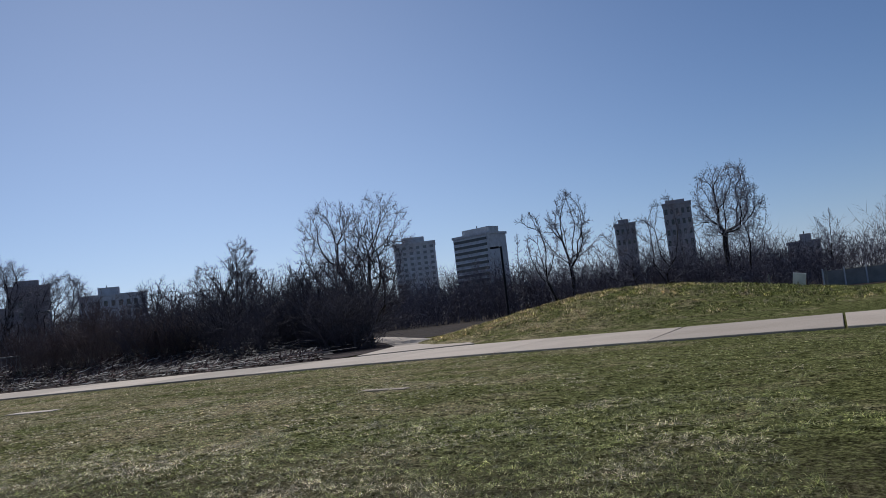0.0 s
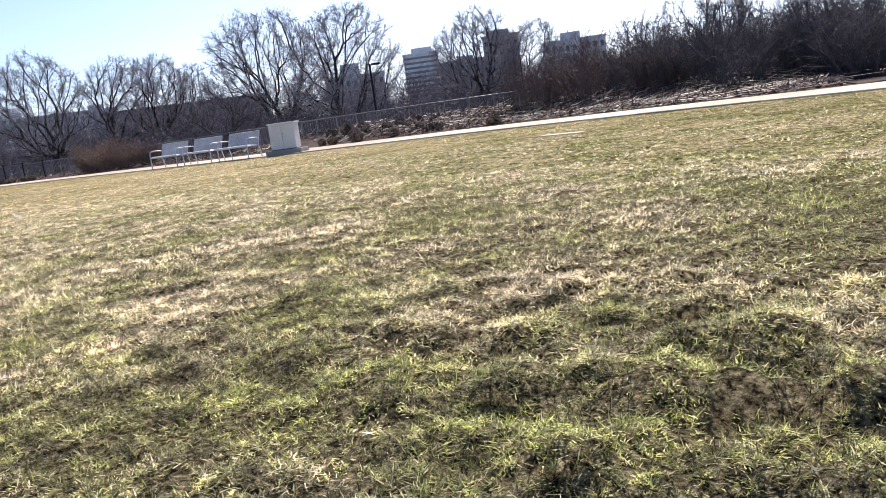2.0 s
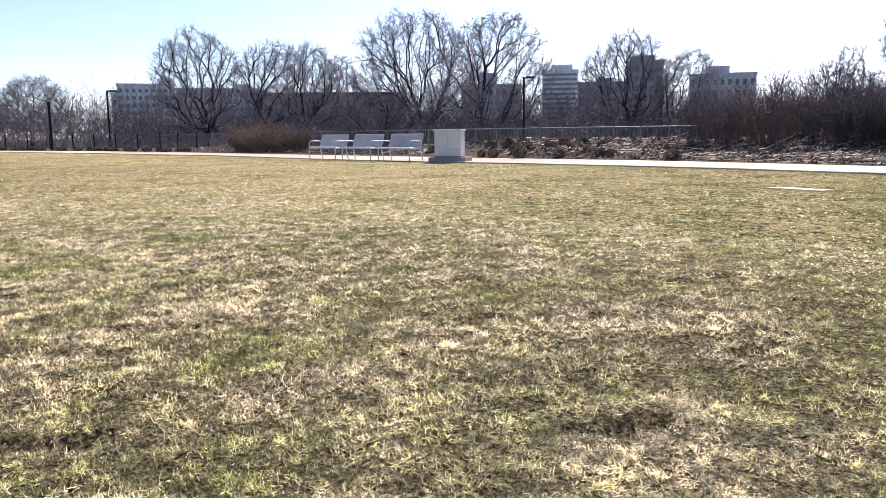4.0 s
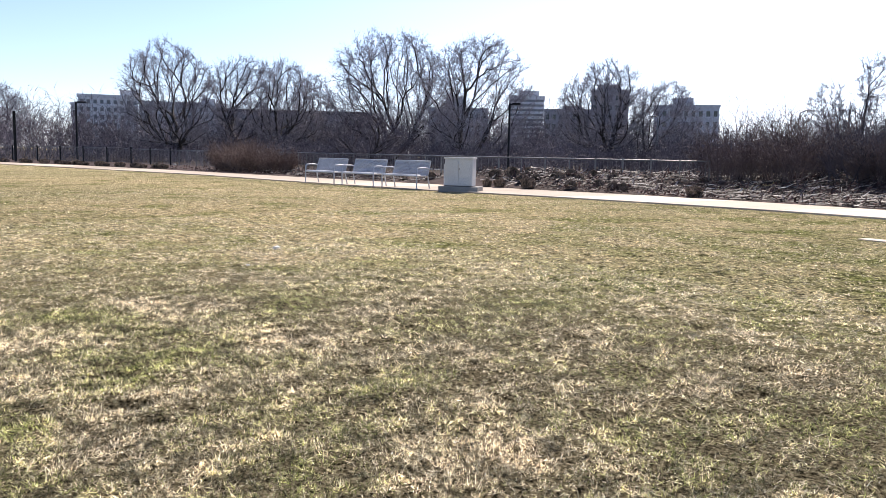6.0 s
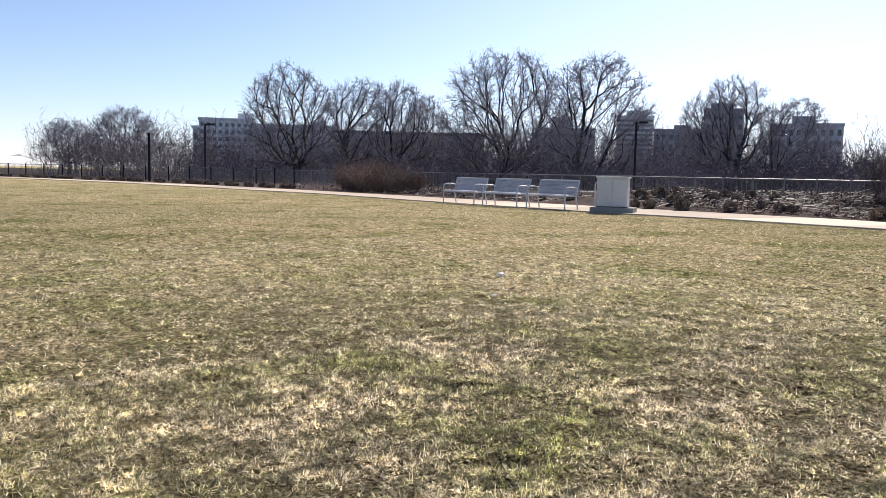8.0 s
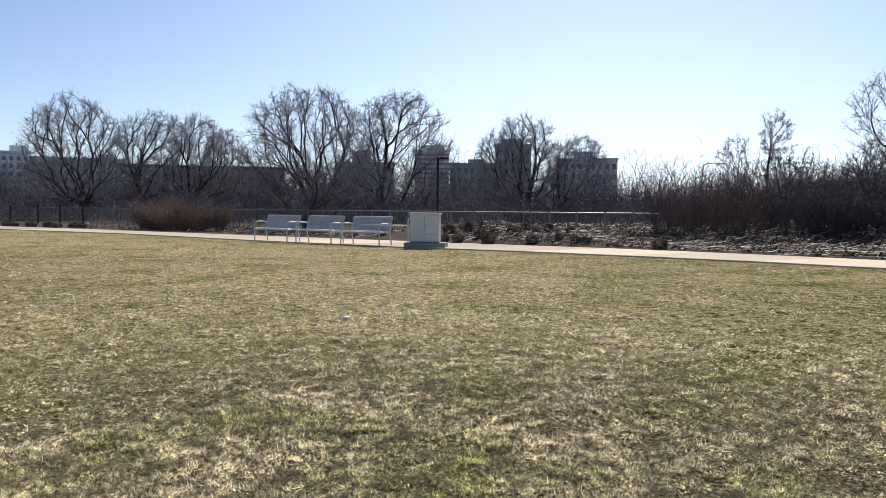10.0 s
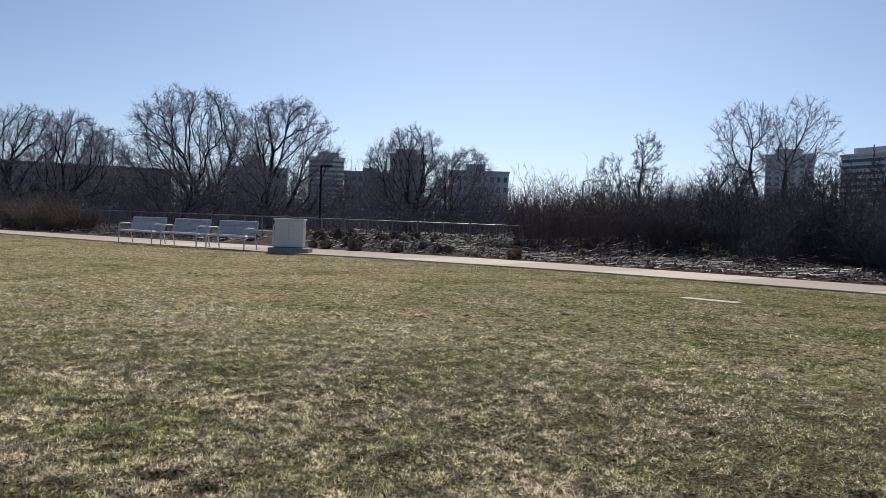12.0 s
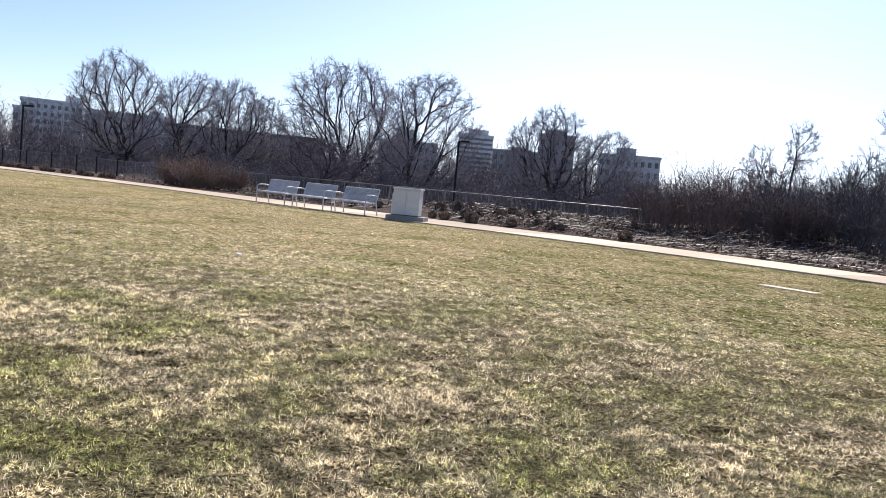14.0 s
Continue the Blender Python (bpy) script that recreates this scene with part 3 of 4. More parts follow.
def tree(x, y, height, width, stems, label, seed, shift=(0, 0), fork=0.18, spread=0.5, lean=(0, 0), twigs=6, points=0, thick=1.0, fine=0.0105, twig_mat=None, group="bare trees", flat=0.38, reach=1.0, bias=0.7):
    """A bare tree: a trunk that divides again and again on its way to all parts of the crown, and a haze of twigs at the ends."""
    r = np.random.default_rng(seed)
    t = thing("tree", pose(x, y, float(land(x, y)) - 0.1), label, "tree", group)
    points = points or int(60 + 72 * width)
    bole = height * fork
    top = np.array([lean[0] * bole, lean[1] * bole, bole])
    bow = np.array([0.05, 0.04, 0]) * bole
    start = np.array([top * u + bow * math.sin(3 * u + seed) * u for u in np.linspace(0, 1, 5)])
    low = bole * 0.85
    # rising limbs first, then the rest of the crown
    a = np.arange(stems) * 2 * np.pi / stems + r.uniform(0, 1.5) + r.normal(0, 0.25, stems)
    out = width * 0.30 * spread * r.uniform(0.5, 1.3, stems)
    rise = np.stack([top[0] + shift[0] * 0.6 + np.cos(a) * out, top[1] + shift[1] * 0.6 + np.sin(a) * out, bole + (height - bole) * r.uniform(0.3, 0.45, stems)], 1)
    P, parent, order = branching(np.vstack([rise, crown_points(r, points, height, low, width, shift, flat)]), start, bias)
    n = len(P)
    kids = np.zeros(n)
    np.add.at(kids, parent[1:], 1)
    for _ in range(6):
        pull = np.zeros((n, 3))
        np.add.at(pull, parent[1:], P[1:])
        ok = (kids > 0) & (np.arange(n) > 5)
        P[ok] = 0.5 * P[ok] + 0.25 * P[parent[ok]] + 0.25 * (pull[ok] / kids[ok][:, None])
    P[5:] += r.normal(0, 0.006 * height ** 0.5, (n - 5, 3))
    rad = np.where(kids == 0, 0.0165, 0.0) ** 1.85
    for i in reversed(order):
        if parent[i] >= 0:
            rad[parent[i]] += rad[i]
    rad = rad ** (1 / 1.85) * thick * (height / 11) ** 0.5
    rad[0] *= 1.5
    rad[1] *= 1.12
    ends, p0 = np.arange(1, n), parent[1:]
    step = P[ends] - P[p0]
    long = np.linalg.norm(step, axis=1, keepdims=True)
    come = np.zeros((n, 3))
    come[1:] = unit(step)
    come[0] = (0, 0, 1)
    t0 = unit(come[p0] * 0.75 + come[ends]) * long
    t1 = unit(come[ends] + np.array([0, 0, 0.15])) * long
    u = np.linspace(0, 1, 4)[None, :, None]
    line = (P[p0][:, None] * (2 * u ** 3 - 3 * u ** 2 + 1) + t0[:, None] * (u ** 3 - 2 * u ** 2 + u)
            + P[ends][:, None] * (3 * u ** 2 - 2 * u ** 3) + t1[:, None] * (u ** 3 - u ** 2))
    line[:, 1:3] += r.normal(0, 0.016, (n - 1, 2, 3)) * long[:, None]
    r0 = np.minimum(rad[p0], rad[ends] * np.where(p0 < 5, 1.3, 1.15))
    radii = r0[:, None] * (1 - u[..., 0]) + rad[ends][:, None] * u[..., 0]
    stout, thin = rad[ends] > 0.028, rad[ends] <= 0.028
    part("trunk", mesh_of("trunk", *tubes(line[stout], radii[stout], 5), BARK, True), t, "dark furrowed bark")
    # twigs: from every slim node, in three orders
    slim = np.nonzero(rad < 0.06)[0]
    at = np.repeat(slim, np.where(kids[slim] == 0, twigs + 1, twigs))
    m = len(at)
    size = reach * 0.125 * width ** 0.75
    w = r.uniform(0, 1, m)[:, None]
    root = P[at] * w + P[parent[at]] * (1 - w)
    way = unit(come[at] * 0.8 + r.normal(0, 0.62, (m, 3)) + np.array([0, 0, 0.08]))
    length = size * r.uniform(0.5, 1.3, m)
    bend = root + way * (length * 0.55)[:, None]
    tip = bend + unit(way + r.normal(0, 0.3, (m, 3)) + np.array([0, 0, 0.15])) * (length * 0.5)[:, None]
    pieces = [needles(np.stack([root, tip], 1), np.full(m, fine * 1.5))]
    for count, share, slim_by in ((4, 0.5, 1.05), (2, 0.34, 0.92)):
        k = np.repeat(np.arange(len(root)), count)
        w = r.uniform(0.15, 1, len(k))[:, None]
        origin = root[k] * (1 - w) + tip[k] * w
        way = unit(unit(tip - root)[k] + r.normal(0, 0.42, (len(k), 3)))
        root, tip = origin, origin + way * (size * share * r.uniform(0.5, 1.2, len(k)))[:, None]
        pieces.append(needles(np.stack([root, tip], 1), np.full(len(k), fine * slim_by)))
        if twigs < 3:
            break
    part("crown", mesh_of("crown", *merged([tubes(line[thin], radii[thin], 3)] + pieces), twig_mat or TWIG, True), t, "leafless branches and fine twigs")
    return t


def shrub_meshes(seed, height, radius, stems, kids, lean, mat, name):
    """Two meshes of a many-stemmed bush: its stems, and its twigs."""
    r = np.random.default_rng(seed)
    a, d = r.uniform(0, 6.28, stems), radius * np.sqrt(r.uniform(0, 1, stems)) * 0.55
    P = np.stack([np.cos(a) * d, np.sin(a) * d, np.full(stems, -0.05)], 1)
    b = a + r.normal(0, 0.6, stems)
    o = lean * r.uniform(0.1, 1.2, stems)
    D = unit(np.stack([np.cos(b) * o, np.sin(b) * o, np.ones(stems)], 1))
    L, R = height * r.uniform(0.55, 1.0, stems), np.full(stems, 0.008 + 0.006 * height) * r.uniform(0.6, 1.2, stems)
    made = grow(r, P, D, L, R, ((5, 3, 0.15, 0.07, kids + 1, 18, 50, 0.46, 0.6, 0.2), (3, 3, 0.2, 0.06, kids, 18, 55, 0.55, 0.65, 0.15),
                                (1, 3, 0.1, 0.0, 0, 0, 0, 0, 0, 0)))
    return mesh_of(name + "_stems", *made[0], mat, True), mesh_of(name + "_twigs", *merged(made[1:]), mat, True)


def shrub(meshes, x, y, size, turn, label, group, name="shrub", tall=1.0):
    t = thing(name, pose(x, y, float(land(x, y)) - 0.03, 0, 0, turn) @ Matrix.Diagonal((size, size, size * tall, 1)), label, "shrub", group)
    part("stool", meshes[0], t)
    part("crown", meshes[1], t)
    return t


# ---- trees ----
GREY = "tall leafless broad-crowned tree with dark forked trunk"
tree(-74.7, 34.1, 14.2, 15.6, 7, "large leafless tree with many stems and a rounded crown", 11, (-0.5, -0.45), 0.14, 0.75, thick=1.15, flat=0.3, reach=0.72, twigs=7)
tree(-61.8, 35.2, 12.0, 11.9, 7, "leafless tree with a fan of slender rising stems", 12, (0.45, 1.0), 0.07, 0.5, thick=1.1, reach=0.75)
tree(-64.1, 53.0, 11.2, 11.1, 6, "leafless tree with a wide domed crown", 313, (-0.3, -0.3), 0.19, 0.6, thick=1.2, reach=0.78)
tree(-62.2, 56.5, 9.2, 8.4, 3, "leafless tree with low arching side branches", 14, (1.2, 1.6), 0.14, 0.8)
tree(-90.7, 20.7, 12.0, 10.6, 7, GREY, 15, (0.3, 1.2), 0.20, 0.6, thick=1.15, reach=0.8)
tree(-76.2, 12.1, 11.4, 10.2, 7, GREY, 16, (-0.2, -0.8), 0.14, 0.65, thick=1.15, reach=0.8)
tree(-80.8, 23.1, 10.7, 9.2, 5, GREY, 17, (0.2, 0.6), 0.20, 0.5, thick=1.15, reach=0.8)
tree(-92.8, 30.8, 10.8, 6.0, 4, "slim leafless tree between larger ones", 41, (0.0, 0.0), 0.2, 0.6, twig_mat=PALE_HAZE_TWIG)
tree(-108.3, -4.7, 8.6, 9.4, 4, "small leafless tree with a round crown", 18, (0, 0.4), 0.22, 0.7)
tree(-122.0, -12.0, 7.6, 8.4, 3, "small leafless tree with a round crown", 19, (0, 0), 0.22, 0.7)
tree(-30.3, 64.5, 12.6, 7.4, 2, "tall leafless tree with a high open crown", 20, (-1.4, -0.9), 0.50, 0.35, lean=(-0.12, -0.06), thick=0.75, twig_mat=PALE_HAZE_TWIG, points=240, bias=0.8, flat=0.46, twigs=7, reach=0.85, fine=0.0085)
tree(-29.4, 65.2, 12.9, 7.6, 2, "tall leafless tree with a high open crown", 21, (1.3, 0.8), 0.50, 0.35, lean=(0.12, 0.05), thick=0.75, twig_mat=PALE_HAZE_TWIG, points=240, bias=0.8, flat=0.46, twigs=7, reach=0.85, fine=0.0085)
tree(-38.2, 58.1, 10.0, 3.4, 2, "thin crooked tree rising above the thicket", 22, (0.3, 0.2), 0.64, 0.4, thick=0.7, twig_mat=PALE_HAZE_TWIG, points=120, bias=0.8, flat=0.5, twigs=8, reach=0.95)
tree(-40.0, 56.8, 8.2, 3.2, 2, "thin crooked tree rising above the thicket", 23, (-0.5, -0.4), 0.45, 0.6, thick=0.7, twig_mat=PALE_HAZE_TWIG, points=120, bias=0.8, flat=0.5, twigs=8, reach=0.95)
tree(-9.0, 58.8, 8.2, 3.7, 2, "gnarled leafless tree leaning outwards", 24, (-1.6, -0.5), 0.30, 0.6, lean=(-0.45, -0.1), thick=1.2, points=80, bias=0.4)
tree(-8.3, 59.2, 9.0, 4.4, 2, "gnarled leafless tree with few heavy limbs", 25, (0.3, 0.1), 0.35, 0.55, thick=1.2, points=120, bias=0.8, flat=0.5, twigs=8, reach=0.95)
tree(-3.0, 60.4, 6.8, 4.4, 2, "gnarled leafless tree leaning outwards", 26, (-1.6, -0.3), 0.25, 0.8, lean=(-0.5, 0), thick=1.1, points=80, bias=0.4)
tree(-1.6, 60.6, 8.0, 5.0, 4, "gnarled leafless tree with wide low limbs", 27, (0, 0), 0.16, 0.9, thick=1.15, points=100, bias=0.4)
tree(2.1, 67.2, 10.2, 5.6, 3, "tall leafless tree with an umbrella-shaped crown", 28, (0.3, 0), 0.46, 0.6, thick=1.1, twig_mat=PALE_HAZE_TWIG, points=240, bias=0.75, flat=0.5, twigs=6, reach=1.2)
tree(3.6, 67.4, 8.8, 2.9, 2, "slender leafless tree beyond the mound", 29, (0.6, 0), 0.40, 0.3, thick=0.8, points=60)
tree(9.3, 91.5, 7.4, 3.2, 2, "slender leafless tree beyond the mound", 30, (0, 0), 0.40, 0.4, points=60)
tree(-34.1, 14.8, 3.3, 5.6, 6, "low spreading crab tree with glinting twigs behind the benches", 31, (0, 0), 0.22, 1.3, thick=2.0, points=200, twigs=7, fine=0.0065, reach=0.9, twig_mat=BELT)

# far woods, distance haze put into their pale twig colour: a few shapes, repeated
patterns = [tree(-120.0, 85.0 + 6 * i, 13.5 - i, 9.0, 3, "distant leafless woodland tree", 40 + i, (0, 0), 0.25, 0.5, twigs=2, points=100, thick=1.2, fine=0.018, twig_mat=PALE_HAZE_TWIG, group="distant woods")
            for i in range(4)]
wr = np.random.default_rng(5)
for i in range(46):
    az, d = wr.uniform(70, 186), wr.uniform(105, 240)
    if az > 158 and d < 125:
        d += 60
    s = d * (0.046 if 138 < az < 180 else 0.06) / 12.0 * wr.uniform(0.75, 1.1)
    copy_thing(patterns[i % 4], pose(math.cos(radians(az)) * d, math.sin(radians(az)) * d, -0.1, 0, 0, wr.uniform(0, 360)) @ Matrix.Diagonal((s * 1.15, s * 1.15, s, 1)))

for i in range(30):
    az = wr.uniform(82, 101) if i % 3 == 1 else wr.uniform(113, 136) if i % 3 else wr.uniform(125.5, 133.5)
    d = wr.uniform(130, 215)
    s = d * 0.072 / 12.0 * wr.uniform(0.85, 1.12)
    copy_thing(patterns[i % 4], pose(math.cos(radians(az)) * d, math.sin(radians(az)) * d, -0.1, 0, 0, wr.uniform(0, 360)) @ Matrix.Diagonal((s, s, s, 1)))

# ---- thickets and brush ----
BRUSHES = [shrub_meshes(60 + i, 3.2, 1.5, 34, 5, 0.35, BRUSH, "brush") for i in range(4)]
RUSSETS = [shrub_meshes(70, 1.6, 1.6, 190, 5, 0.7, RUSSET, "russet"), shrub_meshes(71, 1.6, 1.6, 120, 5, 0.7, DUSKY, "dusky")]
br = np.random.default_rng(8)
THICKET = "dense dark leafless thicket shrub on the bank"
count = 0
while count < 36:
    x, y = br.uniform(-19.5, -4.5), br.uniform(22.0, 33.0)
    if x > -5.5 - (y - 24) * 0.72 or (x < -15 and y < 23.5):
        continue
    tall = np.interp(x, (-20, -17, -14, -8, -4), (0.36, 0.52, 0.86, 1.18, 1.0)) * br.uniform(0.5, 1.2) * np.interp(y, (22, 26, 33), (0.72, 1.0, 1.15))
    shrub(BRUSHES[count % 4], x, y, 0.85, br.uniform(0, 360), THICKET, "thicket", tall=tall)
    count += 1

# small crooked trees stand among the thicket's stems
saplings = [tree(-9.0 - 3.2 * i, 26.5 - 0.5 * i, 3.5 - 0.25 * i, 3.0, 5, "small crooked dark tree among the thicket", 140 + i, (0.1, 0.0), 0.14, 0.7, twigs=3, points=110, thick=1.15, fine=0.007,
                 twig_mat=BRUSH, group="thicket trees") for i in range(3)]
for i, (x, y, s) in enumerate(((-7.4, 28.2, 1.32), (-10.6, 29.6, 1.34), (-13.6, 28.4, 1.15), (-16.0, 26.6, 0.8), (-17.6, 24.8, 0.62), (-8.0, 25.8, 1.1),
                               (-12.2, 26.0, 0.95), (-14.2, 24.6, 0.8), (-10.2, 31.8, 1.5), (-14.8, 31.0, 1.2), (-6.6, 26.8, 1.15), (-18.6, 27.6, 0.7))):
    copy_thing(saplings[i % 3], pose(x, y, float(land(x, y)) - 0.05, 0, 0, 73 * i) @ Matrix.Diagonal((s, s, s, 1)))

count = 0
while count < 24:
    x, y = br.uniform(-17.5, -5.0), br.uniform(21.8, 27.0)
    if x > -5.8 - (y - 24) * 0.72 or y < 22.6 + max(0.0, -12.5 - x) * 0.35:
        continue
    shrub(BRUSHES[count % 4], x, y, 0.62, br.uniform(0, 360), "low dark leafless shrub at the foot of the thicket", "thicket", tall=br.uniform(0.6, 1.1) * np.interp(x, (-17.5, -13.5), (0.6, 1.0)))
    count += 1


def brush_band(seed, n, az0, az1, d0, d1, tall, name, label, skip=None, mat=None):
    """A wide belt of many-stemmed brush, one stem beside another."""
    r = np.random.default_rng(seed)
    az, d = np.radians(r.uniform(az0, az1, n)), np.sqrt(r.uniform(d0 ** 2, d1 ** 2, n))
    x, y = 2 + np.cos(az) * d, -1 + np.sin(az) * d
    h = tall(np.degrees(az), d) * (0.8 + 0.35 * waves(x, y, 0.35, seed) + 0.25 * waves(x, y, 0.12, seed + 1)) * r.uniform(0.55, 1.1, n)
    ok = (h > 0.3) & ((skip is None) or ~skip(x, y))
    x, y, h = x[ok], y[ok], h[ok]
    n = len(x)
    D = unit(np.stack([r.normal(0, 0.28, n), r.normal(0, 0.28, n), np.ones(n)], 1))
    made = grow(r, np.stack([x, y, land(x, y) - 0.05], 1), D, h, 0.012 + 0.006 * h,
                ((3, 3, 0.16, 0.05, 4, 20, 60, 0.50, 0.7, 0.15), (1, 3, 0.16, 0.05, 4, 20, 65, 0.6, 0.75, 0.1), (1, 3, 0.1, 0.0, 0, 0, 0, 0, 0, 0)), None, 0.012, 2.3)
    tagged(new(name, mesh_of(name, *merged(made), mat or BELT, True)), label, "brush", kind="stuff")


def belt_height(az, d):
    return d * np.interp(az, (85, 100, 112, 121, 126, 133, 137, 142, 150, 165, 175, 190), (0.044, 0.054, 0.066, 0.066, 0.048, 0.044, 0.056, 0.072, 0.074, 0.074, 0.066, 0.052))


def off_limits(x, y):
    return ((x > -14) & (y < 37)) | (y < np.interp(x, (-90, -66, -59, -42, -24, -17), (-14, 3, 9, 14, 18, 23)) + 1.0)


brush_band(201, 5200, 84, 189, 59, 84, lambda az, d: belt_height(az, d) * np.where((az > 137) & (az < 178), 0.55, 1.0), "brush_belt", "belt of dark leafless brush beyond the fence", off_limits)
brush_band(202, 3600, 76, 189, 84, 125, belt_height, "woodland_belt", "belt of dark leafless woodland farther off", off_limits)
brush_band(203, 1100, 74, 140, 150, 220, lambda az, d: d * np.interp(az, (74, 82, 90, 140), (0.046, 0.052, 0.066, 0.069)), "far_woods", "leafless woods in the far distance, haze put into their pale colour", None, PALE_HAZE_TWIG)
for x, y, s in ((-41.0, 9.6, 1.0), (-38.6, 10.1, 1.02), (-36.6, 10.9, 0.8)):
    shrub(RUSSETS[0], x, y, s, x * 40, "rounded russet leafless bush beside the path", "russet bushes")
for x, y, s in ((-16.9, 21.3, 0.95), (-15.0, 22.4, 1.2), (-12.2, 22.6, 0.8)):
    shrub(RUSSETS[1], x, y, s, x * 40, "rounded dusky leafless bush on the bank of cuttings", "bank bushes", tall=1.15)
for x, y, s in ((-26.5, 17.2, 0.42), (-24.8, 18.4, 0.35), (-31.0, 12.4, 0.5), (-29.0, 13.2, 0.4)):
    shrub(BRUSHES[1], x, y, s, x * 40, "sparse leafless shrub in the planting bed", "bed shrubs")


# ---- line of the fence ----
leg = np.concatenate([[0], np.cumsum(np.linalg.norm(np.diff(FENCE, axis=0), axis=1))])


def along_fence(s):
    return np.interp(s, leg, FENCE[:, 0]), np.interp(s, leg, FENCE[:, 1])


# ---- clipped ornamental grasses ----
def clipped_mesh(seed, n=560):
    """A clump of grass cut flat: stiff blades leaning outwards round a dense heart."""
    r = np.random.default_rng(seed)
    a, d = r.uniform(0, 6.28, n), np.sqrt(r.uniform(0, 1, n)) * 0.17
    base = np.stack([np.cos(a) * d, np.sin(a) * d, np.zeros(n)], 1)
    tip = base * r.uniform(1.05, 1.3, (n, 1)) + np.stack([r.normal(0, 0.015, n), r.normal(0, 0.015, n), (0.33 - 4.2 * d * d) * r.uniform(0.8, 1.05, n)], 1)
    return cones(np.stack([tip, base], 1), np.full(n, 0.0105))


CLUMPS = [mesh_of("clump", *clipped_mesh(80 + i), CLIPPED) for i in range(3)]


def clump(i, x, y, size, group, low=0.95):
    ob = new("clipped_grass", CLUMPS[i % 3])
    ob.matrix_basis = pose(x, y, float(land(x, y)) + 0.035, 0, 0, i * 77) @ Matrix.Diagonal((size, size, size * low, 1))
    tagged(ob, "brown ornamental grass clump clipped to a low mound", "grass clump", group)


CLUMP_AT = ((-20.97, 14.06, 0.86), (-20.49, 14.28, 1.02), (-22.21, 15.1, 1.09), (-21.83, 15.61, 1.27), (-20.45, 15.17, 1.04), (-19.36, 14.72, 1.25), (-20.37, 15.72, 0.87),
            (-22.0, 16.45, 0.8), (-20.56, 16.58, 0.8), (-19.97, 16.45, 0.88), (-20.4, 17.21, 0.8), (-18.13, 15.57, 0.98), (-19.41, 16.86, 0.8), (-19.57, 17.55, 0.89),
            (-17.88, 16.53, 0.8), (-17.17, 16.54, 0.81), (-16.8, 16.66, 0.8), (-18.59, 17.64, 0.87),
            (-14.0, 16.95, 1.15), (-13.0, 19.3, 0.8), (-24.5, 13.6, 0.9), (-26.0, 13.2, 0.9))
for i, (x, y, s) in enumerate(CLUMP_AT):
    clump(i, x, y, s, "clipped grasses in the bed")
for i in range(48):
    x = -43.5 - i * 0.75 + 0.2 * math.sin(i * 5.1)
    clump(i, x, float(far_y(x)) + 0.75 + 0.3 * math.sin(i * 2.3), 1.35 + 0.25 * math.sin(i * 1.7), "clipped grasses along the path", 0.6)


# ---- cuttings and litter on the bed ----
def sticks(seed, n, area, lo, hi, rad, flat=0.12):
    r = np.random.default_rng(seed)
    out = []
    while len(out) < n:
        x, y = r.uniform(area[0], area[1]), r.uniform(area[2], area[3])
        if y > far_y(x) + 0.08 and not (x > -3.4 - (y - 19) * 0.68):
            out.append((x, y))
    c = np.array(out)
    L = r.uniform(lo, hi, n) * r.uniform(0.4, 1, n)
    a = np.radians(r.normal(42, 46, n))
    d = np.stack([np.cos(a), np.sin(a)], 1) * (L / 2)[:, None]
    p, q = c - d, c + d
    p[:, 1], q[:, 1] = np.maximum(p[:, 1], far_y(p[:, 0]) + 0.03), np.maximum(q[:, 1], far_y(q[:, 0]) + 0.03)
    lift = r.uniform(0.0, 1.0, n) ** 2 * 0.16
    m = (p + q) / 2
    P = np.stack([np.column_stack([p, land(p[:, 0], p[:, 1]) + 0.055 + lift]),
                  np.column_stack([m, land(m[:, 0], m[:, 1]) + 0.075 + lift + r.normal(0, 0.02, n)]),
                  np.column_stack([q, land(q[:, 0], q[:, 1]) + 0.055 + lift * r.uniform(0, 2, n) + r.uniform(0, flat, n)])], 1)
    R = (r.uniform(0.5, 1.2, n) * rad)[:, None] * np.array([[1.0, 0.9, 0.5]])
    return tubes(P, R, 3)


cut = merged([sticks(90, 2200, (-18.5, -8, 17, 26.5), 0.15, 0.95, 0.016), sticks(91, 900, (-24, -17, 14.5, 21), 0.15, 0.8, 0.016),
              sticks(92, 300, (-10, -3.4, 18, 25), 0.6, 2.4, 0.016, 0.02), sticks(93, 500, (-36, -24, 10, 16), 0.3, 1.0, 0.012)])
tagged(new("cut_stalks", mesh_of("cut_stalks", *cut, STICKS)), "pale cut stalks and branches strewn over the bed", "cuttings", kind="stuff")
lit = merged([sticks(95, 5200, (-24, -3.4, 15, 24), 0.05, 0.22, 0.028, 0.05), sticks(96, 900, (-44, -24, 5, 15), 0.05, 0.2, 0.025, 0.05)])
tagged(new("leaf_litter", mesh_of("leaf_litter", *lit, LITTER)), "reddish brown dead leaves and bark on the bed", "litter", kind="stuff")
for i in range(7):
    x0, y0 = -9.6 + 0.16 * i, 22.6 + 0.42 * i
    pts = [(x0 + 3.8 * u, y0 + (0.12 * u) - 1.1 * u * u + 0.03 * math.sin(7 * u + i), float(land(x0 + 3.8 * u, y0 - u * u)) + 0.11 + 0.03 * i) for u in np.linspace(0, 1, 7)]
    log = new("felled_pole", mesh_of("felled_pole", *tube(pts, 0.035, 6), STICKS, True))
    tagged(log, "long pale felled pole lying on the bank", "pole", "felled poles")


